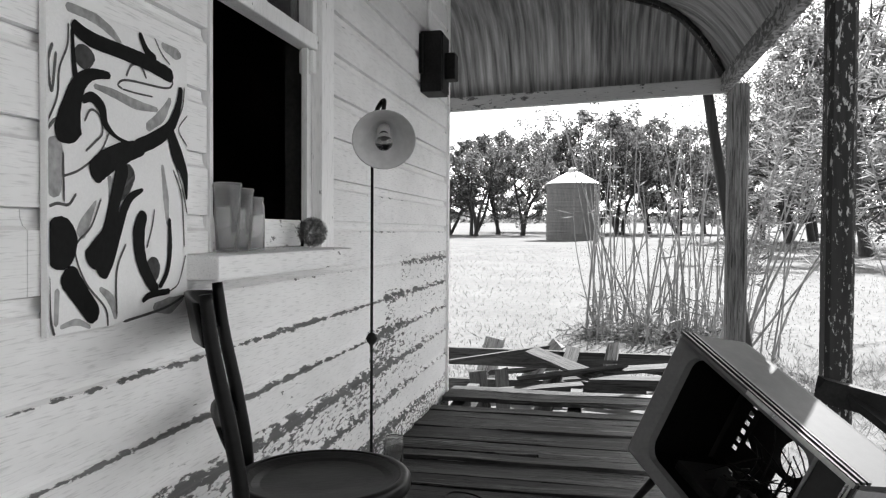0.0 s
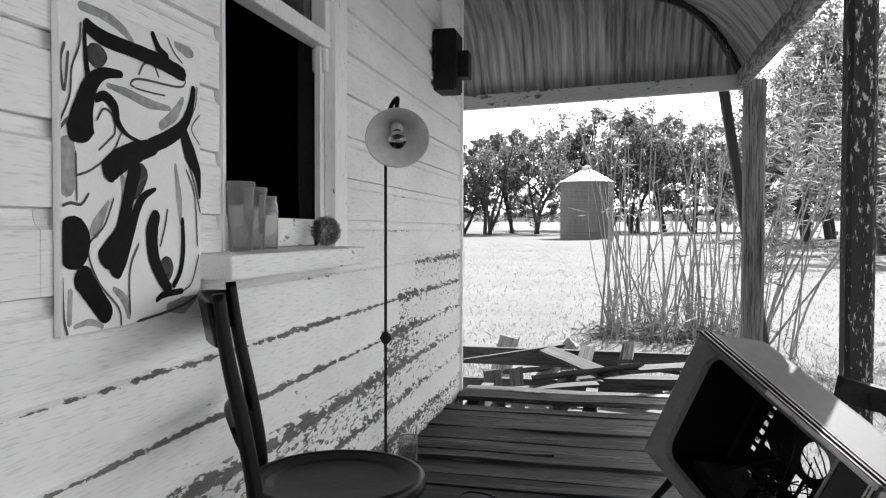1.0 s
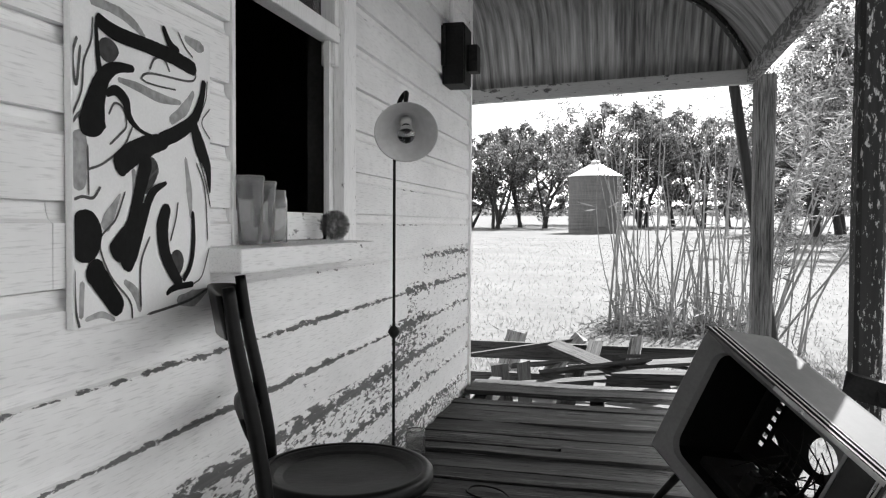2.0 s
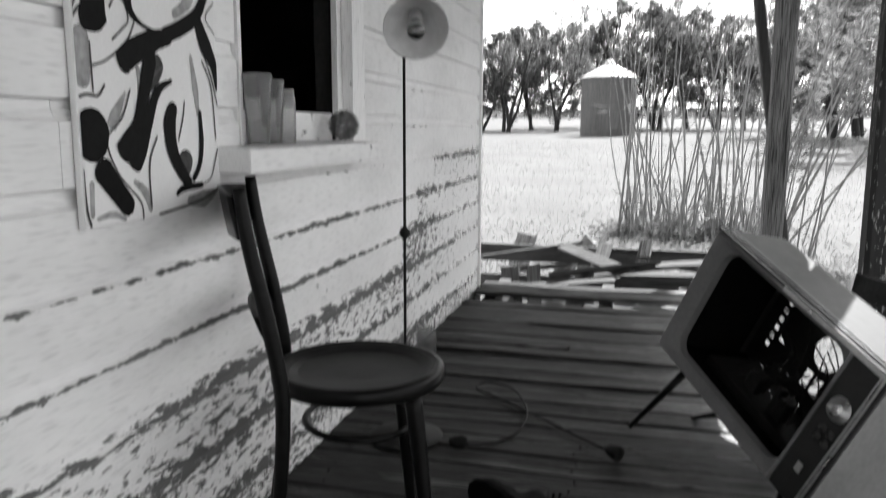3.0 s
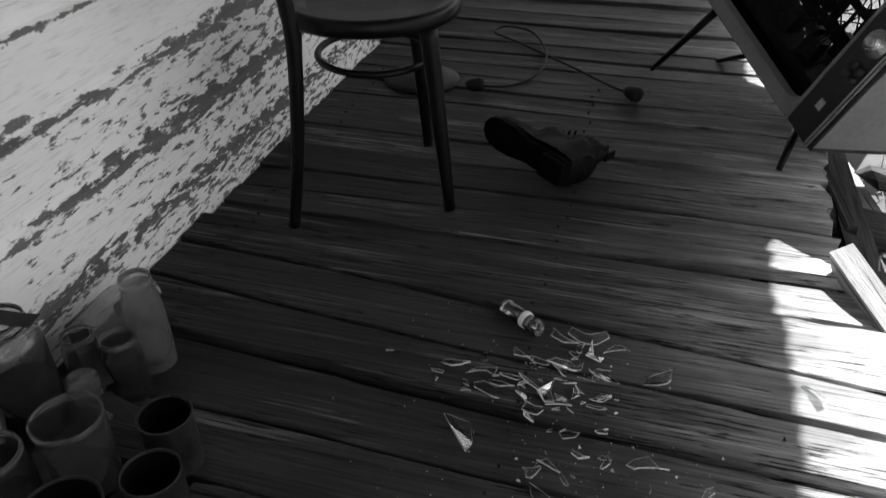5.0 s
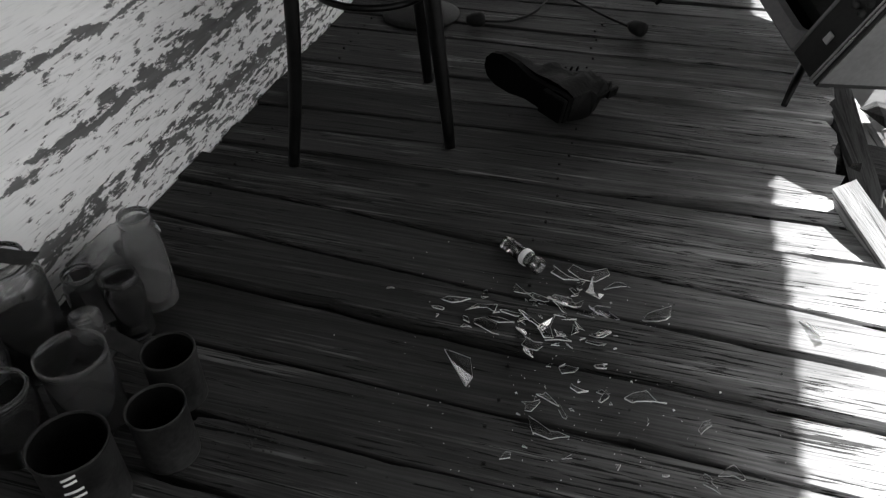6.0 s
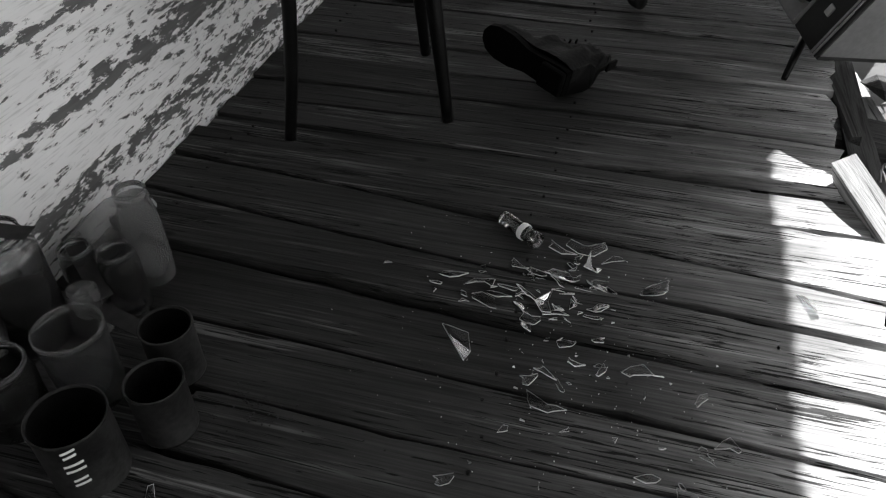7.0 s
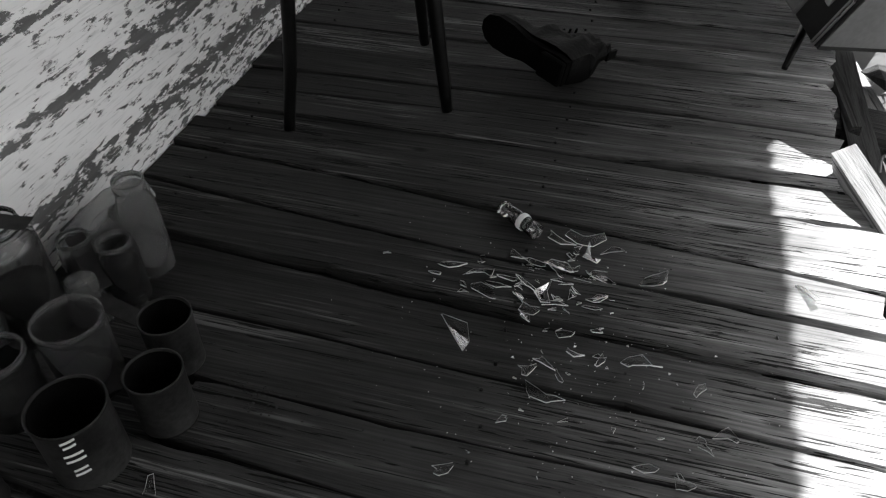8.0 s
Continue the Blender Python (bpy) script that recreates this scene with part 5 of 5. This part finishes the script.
def build_seed_head():
    rnd = random.Random(12)
    vs, fs = [], []
    for k in range(5200):
        v = Vector((rnd.gauss(0, 1), rnd.gauss(0, 1), rnd.gauss(0, 1))).normalized()
        p = v * (0.048 * rnd.random() ** 0.25)
        d = (v + Vector((rnd.gauss(0, 0.7), rnd.gauss(0, 0.7), rnd.gauss(0, 0.7)))).normalized() * 0.010
        leaf_quad(vs, fs, p, d, 0.0006, Vector((rnd.gauss(0, 1), rnd.gauss(0, 1), rnd.gauss(0, 1))))
    me = bpy.data.meshes.new("fuzzy_ball")
    me.from_pydata([tuple(v) for v in vs], [], fs)
    me.materials.append(mat("dark_fibre", 0.05, 0.13, 0.9, 30))
    ob = new("fibre_ball", me)
    ob.location = (0.03, 2.585, 1.053)
    tagged(ob, "dark fuzzy ball of dry fibre on the window sill", "fibre ball")


build_seed_head()

# ---- bottles, jars and tins by the wall ----
milk = [(0.032, 0.0), (0.036, 0.006), (0.037, 0.06), (0.036, 0.125), (0.033, 0.15), (0.0275, 0.172), (0.0265, 0.182), (0.0285, 0.184), (0.0285, 0.19), (0.0265, 0.192), (0.0262, 0.2)]
jar("bottle", "cloudy glass milk bottle standing on the deck", (0.192, 1.036, 0), milk, CLOUDY)
jar("bottle", "clouded glass bottle lying against the wall", (0.062, 1.0, 0.046), [(0.04, 0.0), (0.045, 0.006), (0.045, 0.11), (0.03, 0.145), (0.026, 0.15), (0.03, 0.155), (0.03, 0.168), (0.026, 0.17)], DUSTY, (-72, 0, -24))
jar("jar", "open glass jar with dark dregs on the deck", (0.194, 0.957, 0), jar_profile(0.034, 0.13, 0.86), CLEAR, filled=0.085)
jar("jar", "wide scratched glass jar, open and empty", (0.247, 0.765, 0), [(0.046, 0.0), (0.05, 0.006), (0.051, 0.13), (0.0505, 0.139), (0.0525, 0.141), (0.0525, 0.147), (0.051, 0.15)], DUSTY, wall_t=0.0022)
jar("jar", "tall clear glass jar with dark residue inside", (0.085, 0.845, 0), jar_profile(0.056, 0.235, 0.72), CLEAR, filled=0.10)
jar("jar", "dusty squat glass jar near the wall", (0.112, 0.955, 0), jar_profile(0.032, 0.12, 0.86), DUSTY)
jar("jar", "clear glass jar half full of dried residue", (0.168, 0.688, 0), jar_profile(0.05, 0.13, 0.9), CLEAR, filled=0.03)
jar("cup", "pale frosted tapered glass cup upside down among jars", (0.158, 0.892, 0), [(0.035, 0.0), (0.036, 0.004), (0.026, 0.088), (0.0245, 0.09), (0.004, 0.0905)], CLOUDY)


def tin(at, r, h, label, marks=False):
    e = thing("tin_can", label, "tin can", at)
    body = part("body", lathe(bmesh.new(), [(0, 0), (r, 0), (r, 0.004), (r * 0.985, 0.006), (r * 0.985, h - 0.004), (r, h - 0.003), (r, h), (r - 0.002, h), (r - 0.003, 0.004), (0, 0.003)], 44), TIN, e, smooth=True)
    part("rim", lathe(bmesh.new(), [(r - 0.0022, h), (r - 0.001, h + 0.0016), (r + 0.001, h + 0.0008), (r + 0.001, h - 0.003), (r + 0.0003, h - 0.0035)], 44), TIN, body, smooth=True)
    # extra inner skin; its black colour paints the shade deep in the can
    part("lining", lathe(bmesh.new(), [(0, 0.005), (r - 0.005, 0.005), (r - 0.0042, h - 0.0015)], 44), TIN_SHADE, body, "added black skin standing for shade inside the can", True)
    if marks:
        for k, (z, ww) in enumerate(((h - 0.016, 0.02), (h - 0.026, 0.018), (h - 0.044, 0.027), (h - 0.056, 0.027), (h - 0.076, 0.02), (h - 0.086, 0.022))):
            bm = bmesh.new()
            a0 = -0.98
            for i in range(5):
                a = a0 + ww / r * (i / 4 - 0.5)
                lo = bm.verts.new((r * 1.004 * math.cos(a), r * 1.004 * math.sin(a), z + 0.0015 * i))
                hi = bm.verts.new((r * 1.004 * math.cos(a), r * 1.004 * math.sin(a), z + 0.0015 * i + 0.0048))
                if i:
                    bm.faces.new((plo, lo, hi, phi))
                plo, phi = lo, hi
            part("mark", bm, CANVAS, body)
    return e


tin((0.351, 0.842, 0), 0.042, 0.105, "empty rusty tin can without a lid beside jars")
tin((0.394, 0.738, 0), 0.043, 0.105, "empty rusty tin can with torn label scraps")
tin((0.330, 0.637, 0), 0.054, 0.13, "large empty rusty tin can with pale paint marks", True)
tin((0.215, 0.535, 0), 0.04, 0.10, "dark rusty tin can standing behind larger tins")


def film_strip(at, length, turn, tilt):
    e = thing("film_strip", "dark perforated strip of film draped over the jars", "film strip", at)
    bm = bmesh.new()
    prev = None
    for i in range(13):
        f = i / 12
        q = [bm.verts.new((length * (f - 0.5), s * 0.016, 0.004 * math.sin(f * 5) + dz)) for s, dz in ((-1, 0), (1, 0), (1, 0.0012), (-1, 0.0012))]
        if prev:
            for a in range(4):
                bm.faces.new((prev[a], prev[(a + 1) % 4], q[(a + 1) % 4], q[a]))
        else:
            bm.faces.new(q[::-1])
        prev = q
    bm.faces.new(prev)
    part("strip", bm, BLACK_INSIDE, e)
    e.rotation_euler = (0, radians(tilt), radians(turn))


film_strip((0.085, 0.845, 0.239), 0.13, 12, 0)
film_strip((0.145, 0.936, 0.09), 0.12, -37, 20)
film_strip((0.219, 0.881, 0.05), 0.12, -10, 0)


# ---- work boot lying on its side ----
def build_boot():
    leather = mat("old_dark_leather", 0.0015, 0.007, 0.7, 25, (1, 1, 1), 0.9, 120, spec=0.1)
    sole_m = mat("black_rubber_sole", 0.001, 0.003, 0.85, 30, (1, 1, 1), 0.4, 120, spec=0.06)
    b = thing("work_boot", "old dark leather work boot lying on its side", "boot")
    # local x from heel to toe, z from sole to shaft, y across
    prof = [(0.0, 0.033), (0.03, 0.037), (0.08, 0.033), (0.13, 0.032), (0.18, 0.044), (0.23, 0.045), (0.262, 0.034), (0.278, 0.012)]
    bm = bmesh.new()
    lo = [bm.verts.new((x, s * w, -0.004)) for s in (1,) for x, w in prof] + [bm.verts.new((x, -w, -0.004)) for x, w in prof[::-1]]
    bm.faces.new(lo)
    ext = bmesh.ops.extrude_face_region(bm, geom=list(bm.faces))
    for v in [g for g in ext["geom"] if isinstance(g, bmesh.types.BMVert)]:
        v.co.z = 0.014
    part("sole", bm, sole_m, b, "thick black rubber sole")
    part("heel", boxed((0.0, -0.031, -0.022), (0.072, 0.033, -0.0045), bevel=0.006), sole_m, b)
    bm = bmesh.new()
    sect = [(-0.002, 0.075, 0.034, 0.19), (0.02, 0.10, 0.042, 0.185), (0.055, 0.10, 0.045, 0.18), (0.09, 0.0, 0.043, 0.16), (0.12, 0, 0.038, 0.115), (0.15, 0, 0.040, 0.09), (0.19, 0, 0.045, 0.072), (0.23, 0, 0.043, 0.062), (0.258, 0, 0.034, 0.05), (0.274, 0, 0.014, 0.03)]
    prev = None
    fine = []
    for s, e in zip(sect, sect[1:]):
        fine += [[u + (v - u) * i / 4 for u, v in zip(s, e)] for i in range(4)]
    for x, _, w, top in fine + [sect[-1]]:
        ring = []
        for k in range(24):
            a = math.pi * k / 23
            y, z = w * math.cos(a), 0.015 + (top - 0.015) * math.sin(a) ** (0.45 if top > 0.1 else 0.7)
            hgt = min(1, max(0, (z - 0.02) / 0.06))
            j = hgt * (0.016 * noise.noise((x * 26, k * 0.35, z * 14)) + 0.006 * noise.noise((x * 90, k * 0.8, z * 60)))
            ring.append(bm.verts.new((x + j, y + j, z + j)))
        if prev:
            for k in range(23):
                bm.faces.new((prev[k], prev[k + 1], ring[k + 1], ring[k]))
        else:
            bm.faces.new(ring)
        prev = ring
    part("upper", bm, leather, b, "creased dark leather upper", True)
    part("pull_tab", boxed((-0.012, -0.012, 0.165), (-0.004, 0.012, 0.205), bevel=0.002), leather, b)
    for k in range(5):
        z = 0.09 + 0.017 * k
        part("lace", tube(bmesh.new(), [(0.128 - 0.008 * k, -0.03, z), (0.142 - 0.009 * k, 0, z + 0.01), (0.128 - 0.008 * k, 0.03, z)], 0.003, 6), sole_m, b)
    toe, heel, shaft = Vector((0.63, 1.985, 0.09)), Vector((0.835, 1.865, 0.05)), Vector((0.955, 2.07, 0.035))
    ex = (toe - heel).normalized()
    ez = (shaft - heel)
    ez = (ez - ex * ez.dot(ex)).normalized()
    ey = ez.cross(ex)
    b.matrix_world = Matrix(((ex.x, ey.x, ez.x, heel.x), (ex.y, ey.y, ez.y, heel.y), (ex.z, ey.z, ez.z, heel.z), (0, 0, 0, 1)))


build_boot()


# ---- power cord ----
def build_cord():
    rubber = mat("black_rubber_cable", 0.005, 0.012, 0.6, 20, spec=0.15)
    c = thing("power_cord", "loose black power cord looped on the deck", "power cord")
    pts = [(0.489, 2.452, 0.02), (0.573, 2.509, 0.008), (0.639, 2.63, 0.008), (0.645, 2.80, 0.02), (0.56, 3.02, 0.02), (0.44, 3.10, 0.01), (0.413, 3.02, 0.01), (0.514, 2.929, 0.012), (0.629, 2.818, 0.014), (0.755, 2.715, 0.01), (0.863, 2.608, 0.01), (0.95, 2.51, 0.02)]
    part("cable", tube(bmesh.new(), smooth_path(pts, 6), 0.0042, 8), rubber, c, smooth=True)
    for x, y, a in ((0.468, 2.44, 25), (0.965, 2.495, -40)):
        pl = part("plug", lathe(bmesh.new(), [(0, -0.03), (0.012, -0.03), (0.021, -0.012), (0.024, 0.012), (0.022, 0.026), (0, 0.028)], 18), rubber, c, smooth=True)
        pl.matrix_basis = pose(x, y, 0.028, 0, 90, a)


build_cord()


# ---- broken bottle ----
def build_glass():
    neck = thing("bottle_neck", "broken glass bottle neck with a foil collar lying on the deck", "broken bottle")
    d = Vector((0.855, 1.301, 0.017)) - Vector((0.787, 1.352, 0.017))
    q = d.to_track_quat("Z", "Y").to_matrix().to_4x4()
    neck.matrix_world = Matrix.Translation((0.787, 1.352, 0.018)) @ q
    part("neck_glass", lathe(bmesh.new(), [(0.0, 0.0), (0.0145, 0.0), (0.0155, 0.004), (0.0155, 0.055), (0.0145, 0.075), (0.017, 0.10), (0.014, 0.10), (0.012, 0.075), (0.0125, 0.01), (0, 0.008)], 24), DUSTY, neck, smooth=True)
    part("foil_collar", lathe(bmesh.new(), [(0.0165, 0.055), (0.0175, 0.057), (0.0175, 0.066), (0.0165, 0.068)], 24), CANVAS, neck, smooth=True)
    spots = ((0.729, 1.171, 5), (0.783, 1.172, 6), (0.805, 1.128, 5), (0.79, 1.011, 7), (0.841, 1.224, 4), (0.875, 1.217, 5), (0.917, 1.219, 5), (0.944, 1.21, 4), (0.97, 1.257, 5), (0.996, 1.208, 5), (1.019, 1.295, 4),
             (0.959, 1.297, 6), (0.912, 1.285, 6), (0.821, 1.14, 4), (0.843, 1.161, 4), (0.869, 1.16, 4), (0.899, 1.138, 5), (0.922, 1.122, 4), (1.096, 1.226, 5))
    more = ((0.885, 1.077, 3), (0.952, 1.053, 3), (0.934, 0.985, 4), (0.91, 0.96, 3), (0.961, 0.958, 3), (0.942, 0.91, 5), (0.972, 1.011, 3), (1.023, 1.008, 3), (1.085, 1.024, 6), (1.178, 0.989, 4), (1.184, 0.883, 3),
            (0.982, 0.877, 2), (1.106, 0.824, 3), (0.826, 0.75, 3), (1.154, 0.813, 3), (1.22, 0.913, 3), (1.36, 1.256, 7), (0.437, 0.611, 4), (0.995, 1.126, 3), (0.89, 0.858, 2), (1.299, 1.13, 2))
    rnd = random.Random(31)
    shard_m = glass("shard_glass", 1.0, 0.0, 0.0)
    # white edge colour paints in the glint broken glass catches from outdoors
    edge_m = mat("glass_edge_glint", 0.82, 0.92, 0.25, 40, spec=0.6)
    slivers = []
    for k in range(62):
        heap = rnd.random() < 0.6
        slivers.append((rnd.gauss(0.9, 0.085) if heap else rnd.gauss(0.98, 0.17), rnd.gauss(1.17, 0.04) if heap else rnd.gauss(0.98, 0.14), rnd.choice((1, 1.5, 1.5, 2, 2.5, 3)) if heap else rnd.choice((0.8, 1, 1, 1.5, 2))))
    for x, y, cm in spots + more + tuple(slivers):
        bm = bmesh.new()
        n = rnd.randint(6, 9) if cm > 2 else rnd.randint(3, 5)
        L = cm * 0.0105
        a0 = rnd.gauss(-0.25, 0.7)
        slim = rnd.choice((rnd.uniform(0.1, 0.18), rnd.uniform(0.16, 0.28), rnd.uniform(0.25, 0.42)))
        hook = rnd.uniform(-0.35, 0.35)
        pts = []
        for k in range(n):
            a = 2 * math.pi * k / n + rnd.uniform(-0.3, 0.3)
            rr = rnd.uniform(0.45, 1.2)
            pts.append((L * 0.62 * math.cos(a) * rr, L * slim * math.sin(a) * rr + hook * L * math.cos(a) ** 2))
        curve = rnd.uniform(6, 22)
        top = [bm.verts.new((px, py, 0.0020 + curve * py * py)) for px, py in pts]
        bot = [bm.verts.new((px, py, -0.0004 + curve * py * py)) for px, py in pts]
        bm.faces.new(top)
        bm.faces.new(bot[::-1])
        for k in range(n):
            fc = bm.faces.new((top[k], bot[k], bot[(k + 1) % n], top[(k + 1) % n]))
            fc.material_index = 1
        ob = link_mesh("glass_shard", bm, [shard_m, edge_m])
        ob.rotation_euler = (rnd.uniform(-0.3, 0.3), rnd.uniform(-0.25, 0.25), a0)
        ob.location = (x, y, 0.003 + L * 0.06)
        tagged(ob, "jagged clear glass shard on the deck boards", "glass shard", "broken glass")
    vs, fs = [], []
    for k in range(300):
        x, y = rnd.gauss(0.98, 0.17), rnd.gauss(1.05, 0.17)
        if not 0.5 < x < 1.45:
            continue
        r = rnd.uniform(0.0004, 0.0014) * (2.4 if rnd.random() < 0.12 else 1)
        z = 0.0025
        i = len(vs)
        a = rnd.uniform(0, 6.28)
        for kk in range(3):
            vs.append((x + r * math.cos(a + 2.1 * kk), y + r * math.sin(a + 2.1 * kk), z))
        vs.append((x, y, z + r))
        fs += [(i, i + 1, i + 3), (i + 1, i + 2, i + 3), (i + 2, i, i + 3)]
    me = bpy.data.meshes.new("glass_crumbs")
    me.from_pydata(vs, [], fs)
    me.materials.append(edge_m)
    tagged(new("glass_crumbs", me), "tiny glass crumbs and grit scattered on the deck", "glass crumbs", kind="stuff")


build_glass()


def build_dirt():
    rnd = random.Random(23)
    bm = bmesh.new()
    for k in range(130):
        x, y = (rnd.gauss(0.52, 0.035), rnd.gauss(0.80, 0.02)) if k < 60 else (rnd.uniform(0.3, 1.4), rnd.uniform(0.65, 2.0))
        r = rnd.uniform(0.0008, 0.0026)
        bmesh.ops.create_icosphere(bm, subdivisions=1, radius=r, matrix=Matrix.Translation((x, y, r * 0.6)) @ Matrix.Diagonal((1, rnd.uniform(0.6, 1.4), rnd.uniform(0.5, 1), 1)))
    ob = link_mesh("dirt_crumbs", bm, DREGS)
    tagged(ob, "dry soil crumbs scattered on the deck boards", "dirt", kind="stuff")


build_dirt()


# ---- collapsed far end of the verandah and broken edge ----
def loose_board(a, b, w, t, material, label, roll=0.0, name="loose_board"):
    d = Vector(b) - Vector(a)
    bm = bmesh.new()
    rnd = random.Random(int(abs(a[0] * 977 + a[1] * 313 + w * 7000)))
    n = 8
    prev = None
    for i in range(n + 1):
        f = i / n
        q = []
        for y, z in ((-w / 2, -t / 2), (w / 2, -t / 2), (w / 2, t / 2), (-w / 2, t / 2)):
            e = rnd.uniform(-0.03, 0.03) if i in (0, n) else 0
            q.append(bm.verts.new((d.length * f + e, y * (1 + 0.04 * noise.noise((f * 4, y * 30, w * 50))), z)))
        if prev:
            for k in range(4):
                bm.faces.new((prev[k], prev[(k + 1) % 4], q[(k + 1) % 4], q[k]))
        else:
            bm.faces.new(q[::-1])
        prev = q
    bm.faces.new(prev)
    ob = link_mesh(name, bm, material)
    ob.matrix_world = Matrix.Translation(a) @ d.to_track_quat("X", "Z").to_matrix().to_4x4() @ pose(0, 0, 0, roll, 0, 0)
    return tagged(ob, label, "timber", "fallen verandah timber")


dark, pale = "dark broken verandah board among the debris", "bleached broken board among the debris"
loose_board((-1.2, 6.85, -0.06), (1.95, 6.78, -0.05), 0.05, 0.15, OLD_WOOD, "long dark bearer along the collapsed verandah edge", name="bearer")
loose_board((-0.4, 5.95, -0.14), (1.75, 6.02, -0.12), 0.06, 0.1, OLD_WOOD, dark)
loose_board((0.42, 6.62, 0.05), (0.98, 5.85, -0.02), 0.13, 0.028, OLD_WOOD, dark, 14)
loose_board((-0.5, 6.05, -0.04), (0.55, 6.75, 0.06), 0.12, 0.028, OLD_WOOD, dark, -8)
loose_board((0.18, 5.55, -0.30), (0.10, 5.75, 0.02), 0.13, 0.026, OLD_WOOD, "short upright board stub in the debris", 0)
loose_board((0.33, 5.55, -0.30), (0.28, 5.78, 0.02), 0.10, 0.026, OLD_WOOD, "short upright board stub in the debris", 8)
loose_board((0.60, 5.60, -0.25), (0.68, 5.85, 0.03), 0.14, 0.026, OLD_WOOD, "short upright board stub in the debris", -10)
loose_board((1.0, 6.0, 0.0), (1.9, 6.35, 0.03), 0.13, 0.028, OLD_WOOD, dark, 6)
loose_board((1.0, 6.55, -0.02), (2.0, 6.3, 0.05), 0.12, 0.028, OLD_WOOD, dark, -10)
loose_board((0.95, 5.85, -0.03), (1.6, 5.78, 0.0), 0.13, 0.026, OLD_WOOD, dark, 4)
loose_board((1.35, 6.4, -0.05), (1.75, 5.7, 0.04), 0.11, 0.026, OLD_WOOD, dark, 0)
loose_board((0.7, 6.3, -0.2), (0.78, 6.75, 0.06), 0.12, 0.026, OLD_WOOD, pale, 20)
loose_board((1.05, 6.5, -0.25), (1.12, 6.8, 0.10), 0.11, 0.026, PALE_WOOD, pale, -15)
loose_board((-0.05, 7.0, -0.36), (0.05, 7.15, 0.08), 0.20, 0.03, PALE_WOOD, "bleached upright board standing in sunlight", 10)
loose_board((0.30, 7.05, -0.36), (0.62, 7.2, 0.02), 0.16, 0.03, PALE_WOOD, pale, 25)
loose_board((0.3, 8.1, -0.33), (1.9, 8.4, -0.30), 0.09, 0.04, PALE_WOOD, "long pale plank lying on the grass", 5)
loose_board((-0.2, 5.60, -0.16), (0.9, 5.55, -0.02), 0.12, 0.028, OLD_WOOD, dark, 3)
rnd_d = random.Random(77)
for k in range(10):
    x, y, a = rnd_d.uniform(-0.2, 1.9), rnd_d.uniform(5.5, 6.9), rnd_d.uniform(-0.7, 0.7)
    ln = rnd_d.uniform(0.3, 0.9)
    z = rnd_d.uniform(-0.22, 0.0)
    loose_board((x, y, z), (x + ln * math.cos(a), y + ln * math.sin(a), z + rnd_d.uniform(-0.08, 0.1)), rnd_d.uniform(0.05, 0.13), 0.026, OLD_WOOD, dark, rnd_d.uniform(-30, 30))
jar("jar", "pale dusty glass jar standing by the wall", (0.085, 3.45, 0), jar_profile(0.045, 0.12, 0.9), CLOUDY)
# broken edge beside the television
loose_board((1.455, 1.695, 0.03), (1.72, 1.10, -0.10), 0.052, 0.055, PALE_WOOD, "split square bleached post leaning on the deck edge", 20, "fallen_post")
loose_board((1.50, 2.15, -0.01), (1.525, 1.89, -0.02), 0.02, 0.03, OLD_WOOD, "dark splintered sliver of deck edge timber", 10)
loose_board((1.52, 2.08, -0.10), (2.3, 1.98, -0.14), 0.12, 0.03, OLD_WOOD, "dropped deck board beyond the broken edge", 6)
loose_board((1.62, 2.5, -0.16), (1.78, 1.75, -0.22), 0.06, 0.03, PALE_WOOD, "pale board lying under the broken deck edge", 0)
loose_board((1.56, 0.2, -0.14), (1.58, 4.6, -0.12), 0.07, 0.10, OLD_WOOD, "dark bearer under the open edge of the deck", 0, "bearer")
# next two boards are added, their dark colour standing for shadow on the ground
loose_board((1.66, 2.35, -0.10), (2.4, 2.45, -0.20), 0.13, 0.03, OLD_WOOD, "dropped deck board beyond the broken edge", -6)
loose_board((1.68, 1.88, -0.18), (2.3, 1.72, -0.26), 0.12, 0.03, OLD_WOOD, "dropped deck board beyond the broken edge", 9)
loose_board((1.87, 3.42, 0.43), (2.16, 3.40, 0.36), 0.03, 0.10, DARK_METAL, "dark rusty plate propped against the verandah post", 12)
loose_board((2.0, 3.42, 0.40), (2.30, 3.3, 0.16), 0.10, 0.03, DARK_METAL, "dark board sloping down behind the television", 12)


def build_wire():
    rnd = random.Random(17)
    w = thing("wire_tangle", "tangle of pale dry vine stems at the broken deck edge", "vine")
    for k in range(9):
        p = Vector((1.58 + rnd.uniform(-0.03, 0.12), 1.68 + rnd.uniform(-0.12, 0.25), -0.12))
        pts = [p]
        for i in range(5):
            p = p + Vector((rnd.gauss(0, 0.05), rnd.gauss(0, 0.06), rnd.uniform(-0.03, 0.045)))
            pts.append(p)
        part("stem", tube(bmesh.new(), smooth_path(pts, 4), 0.0035, 6), CANE, w, smooth=True)


build_wire()
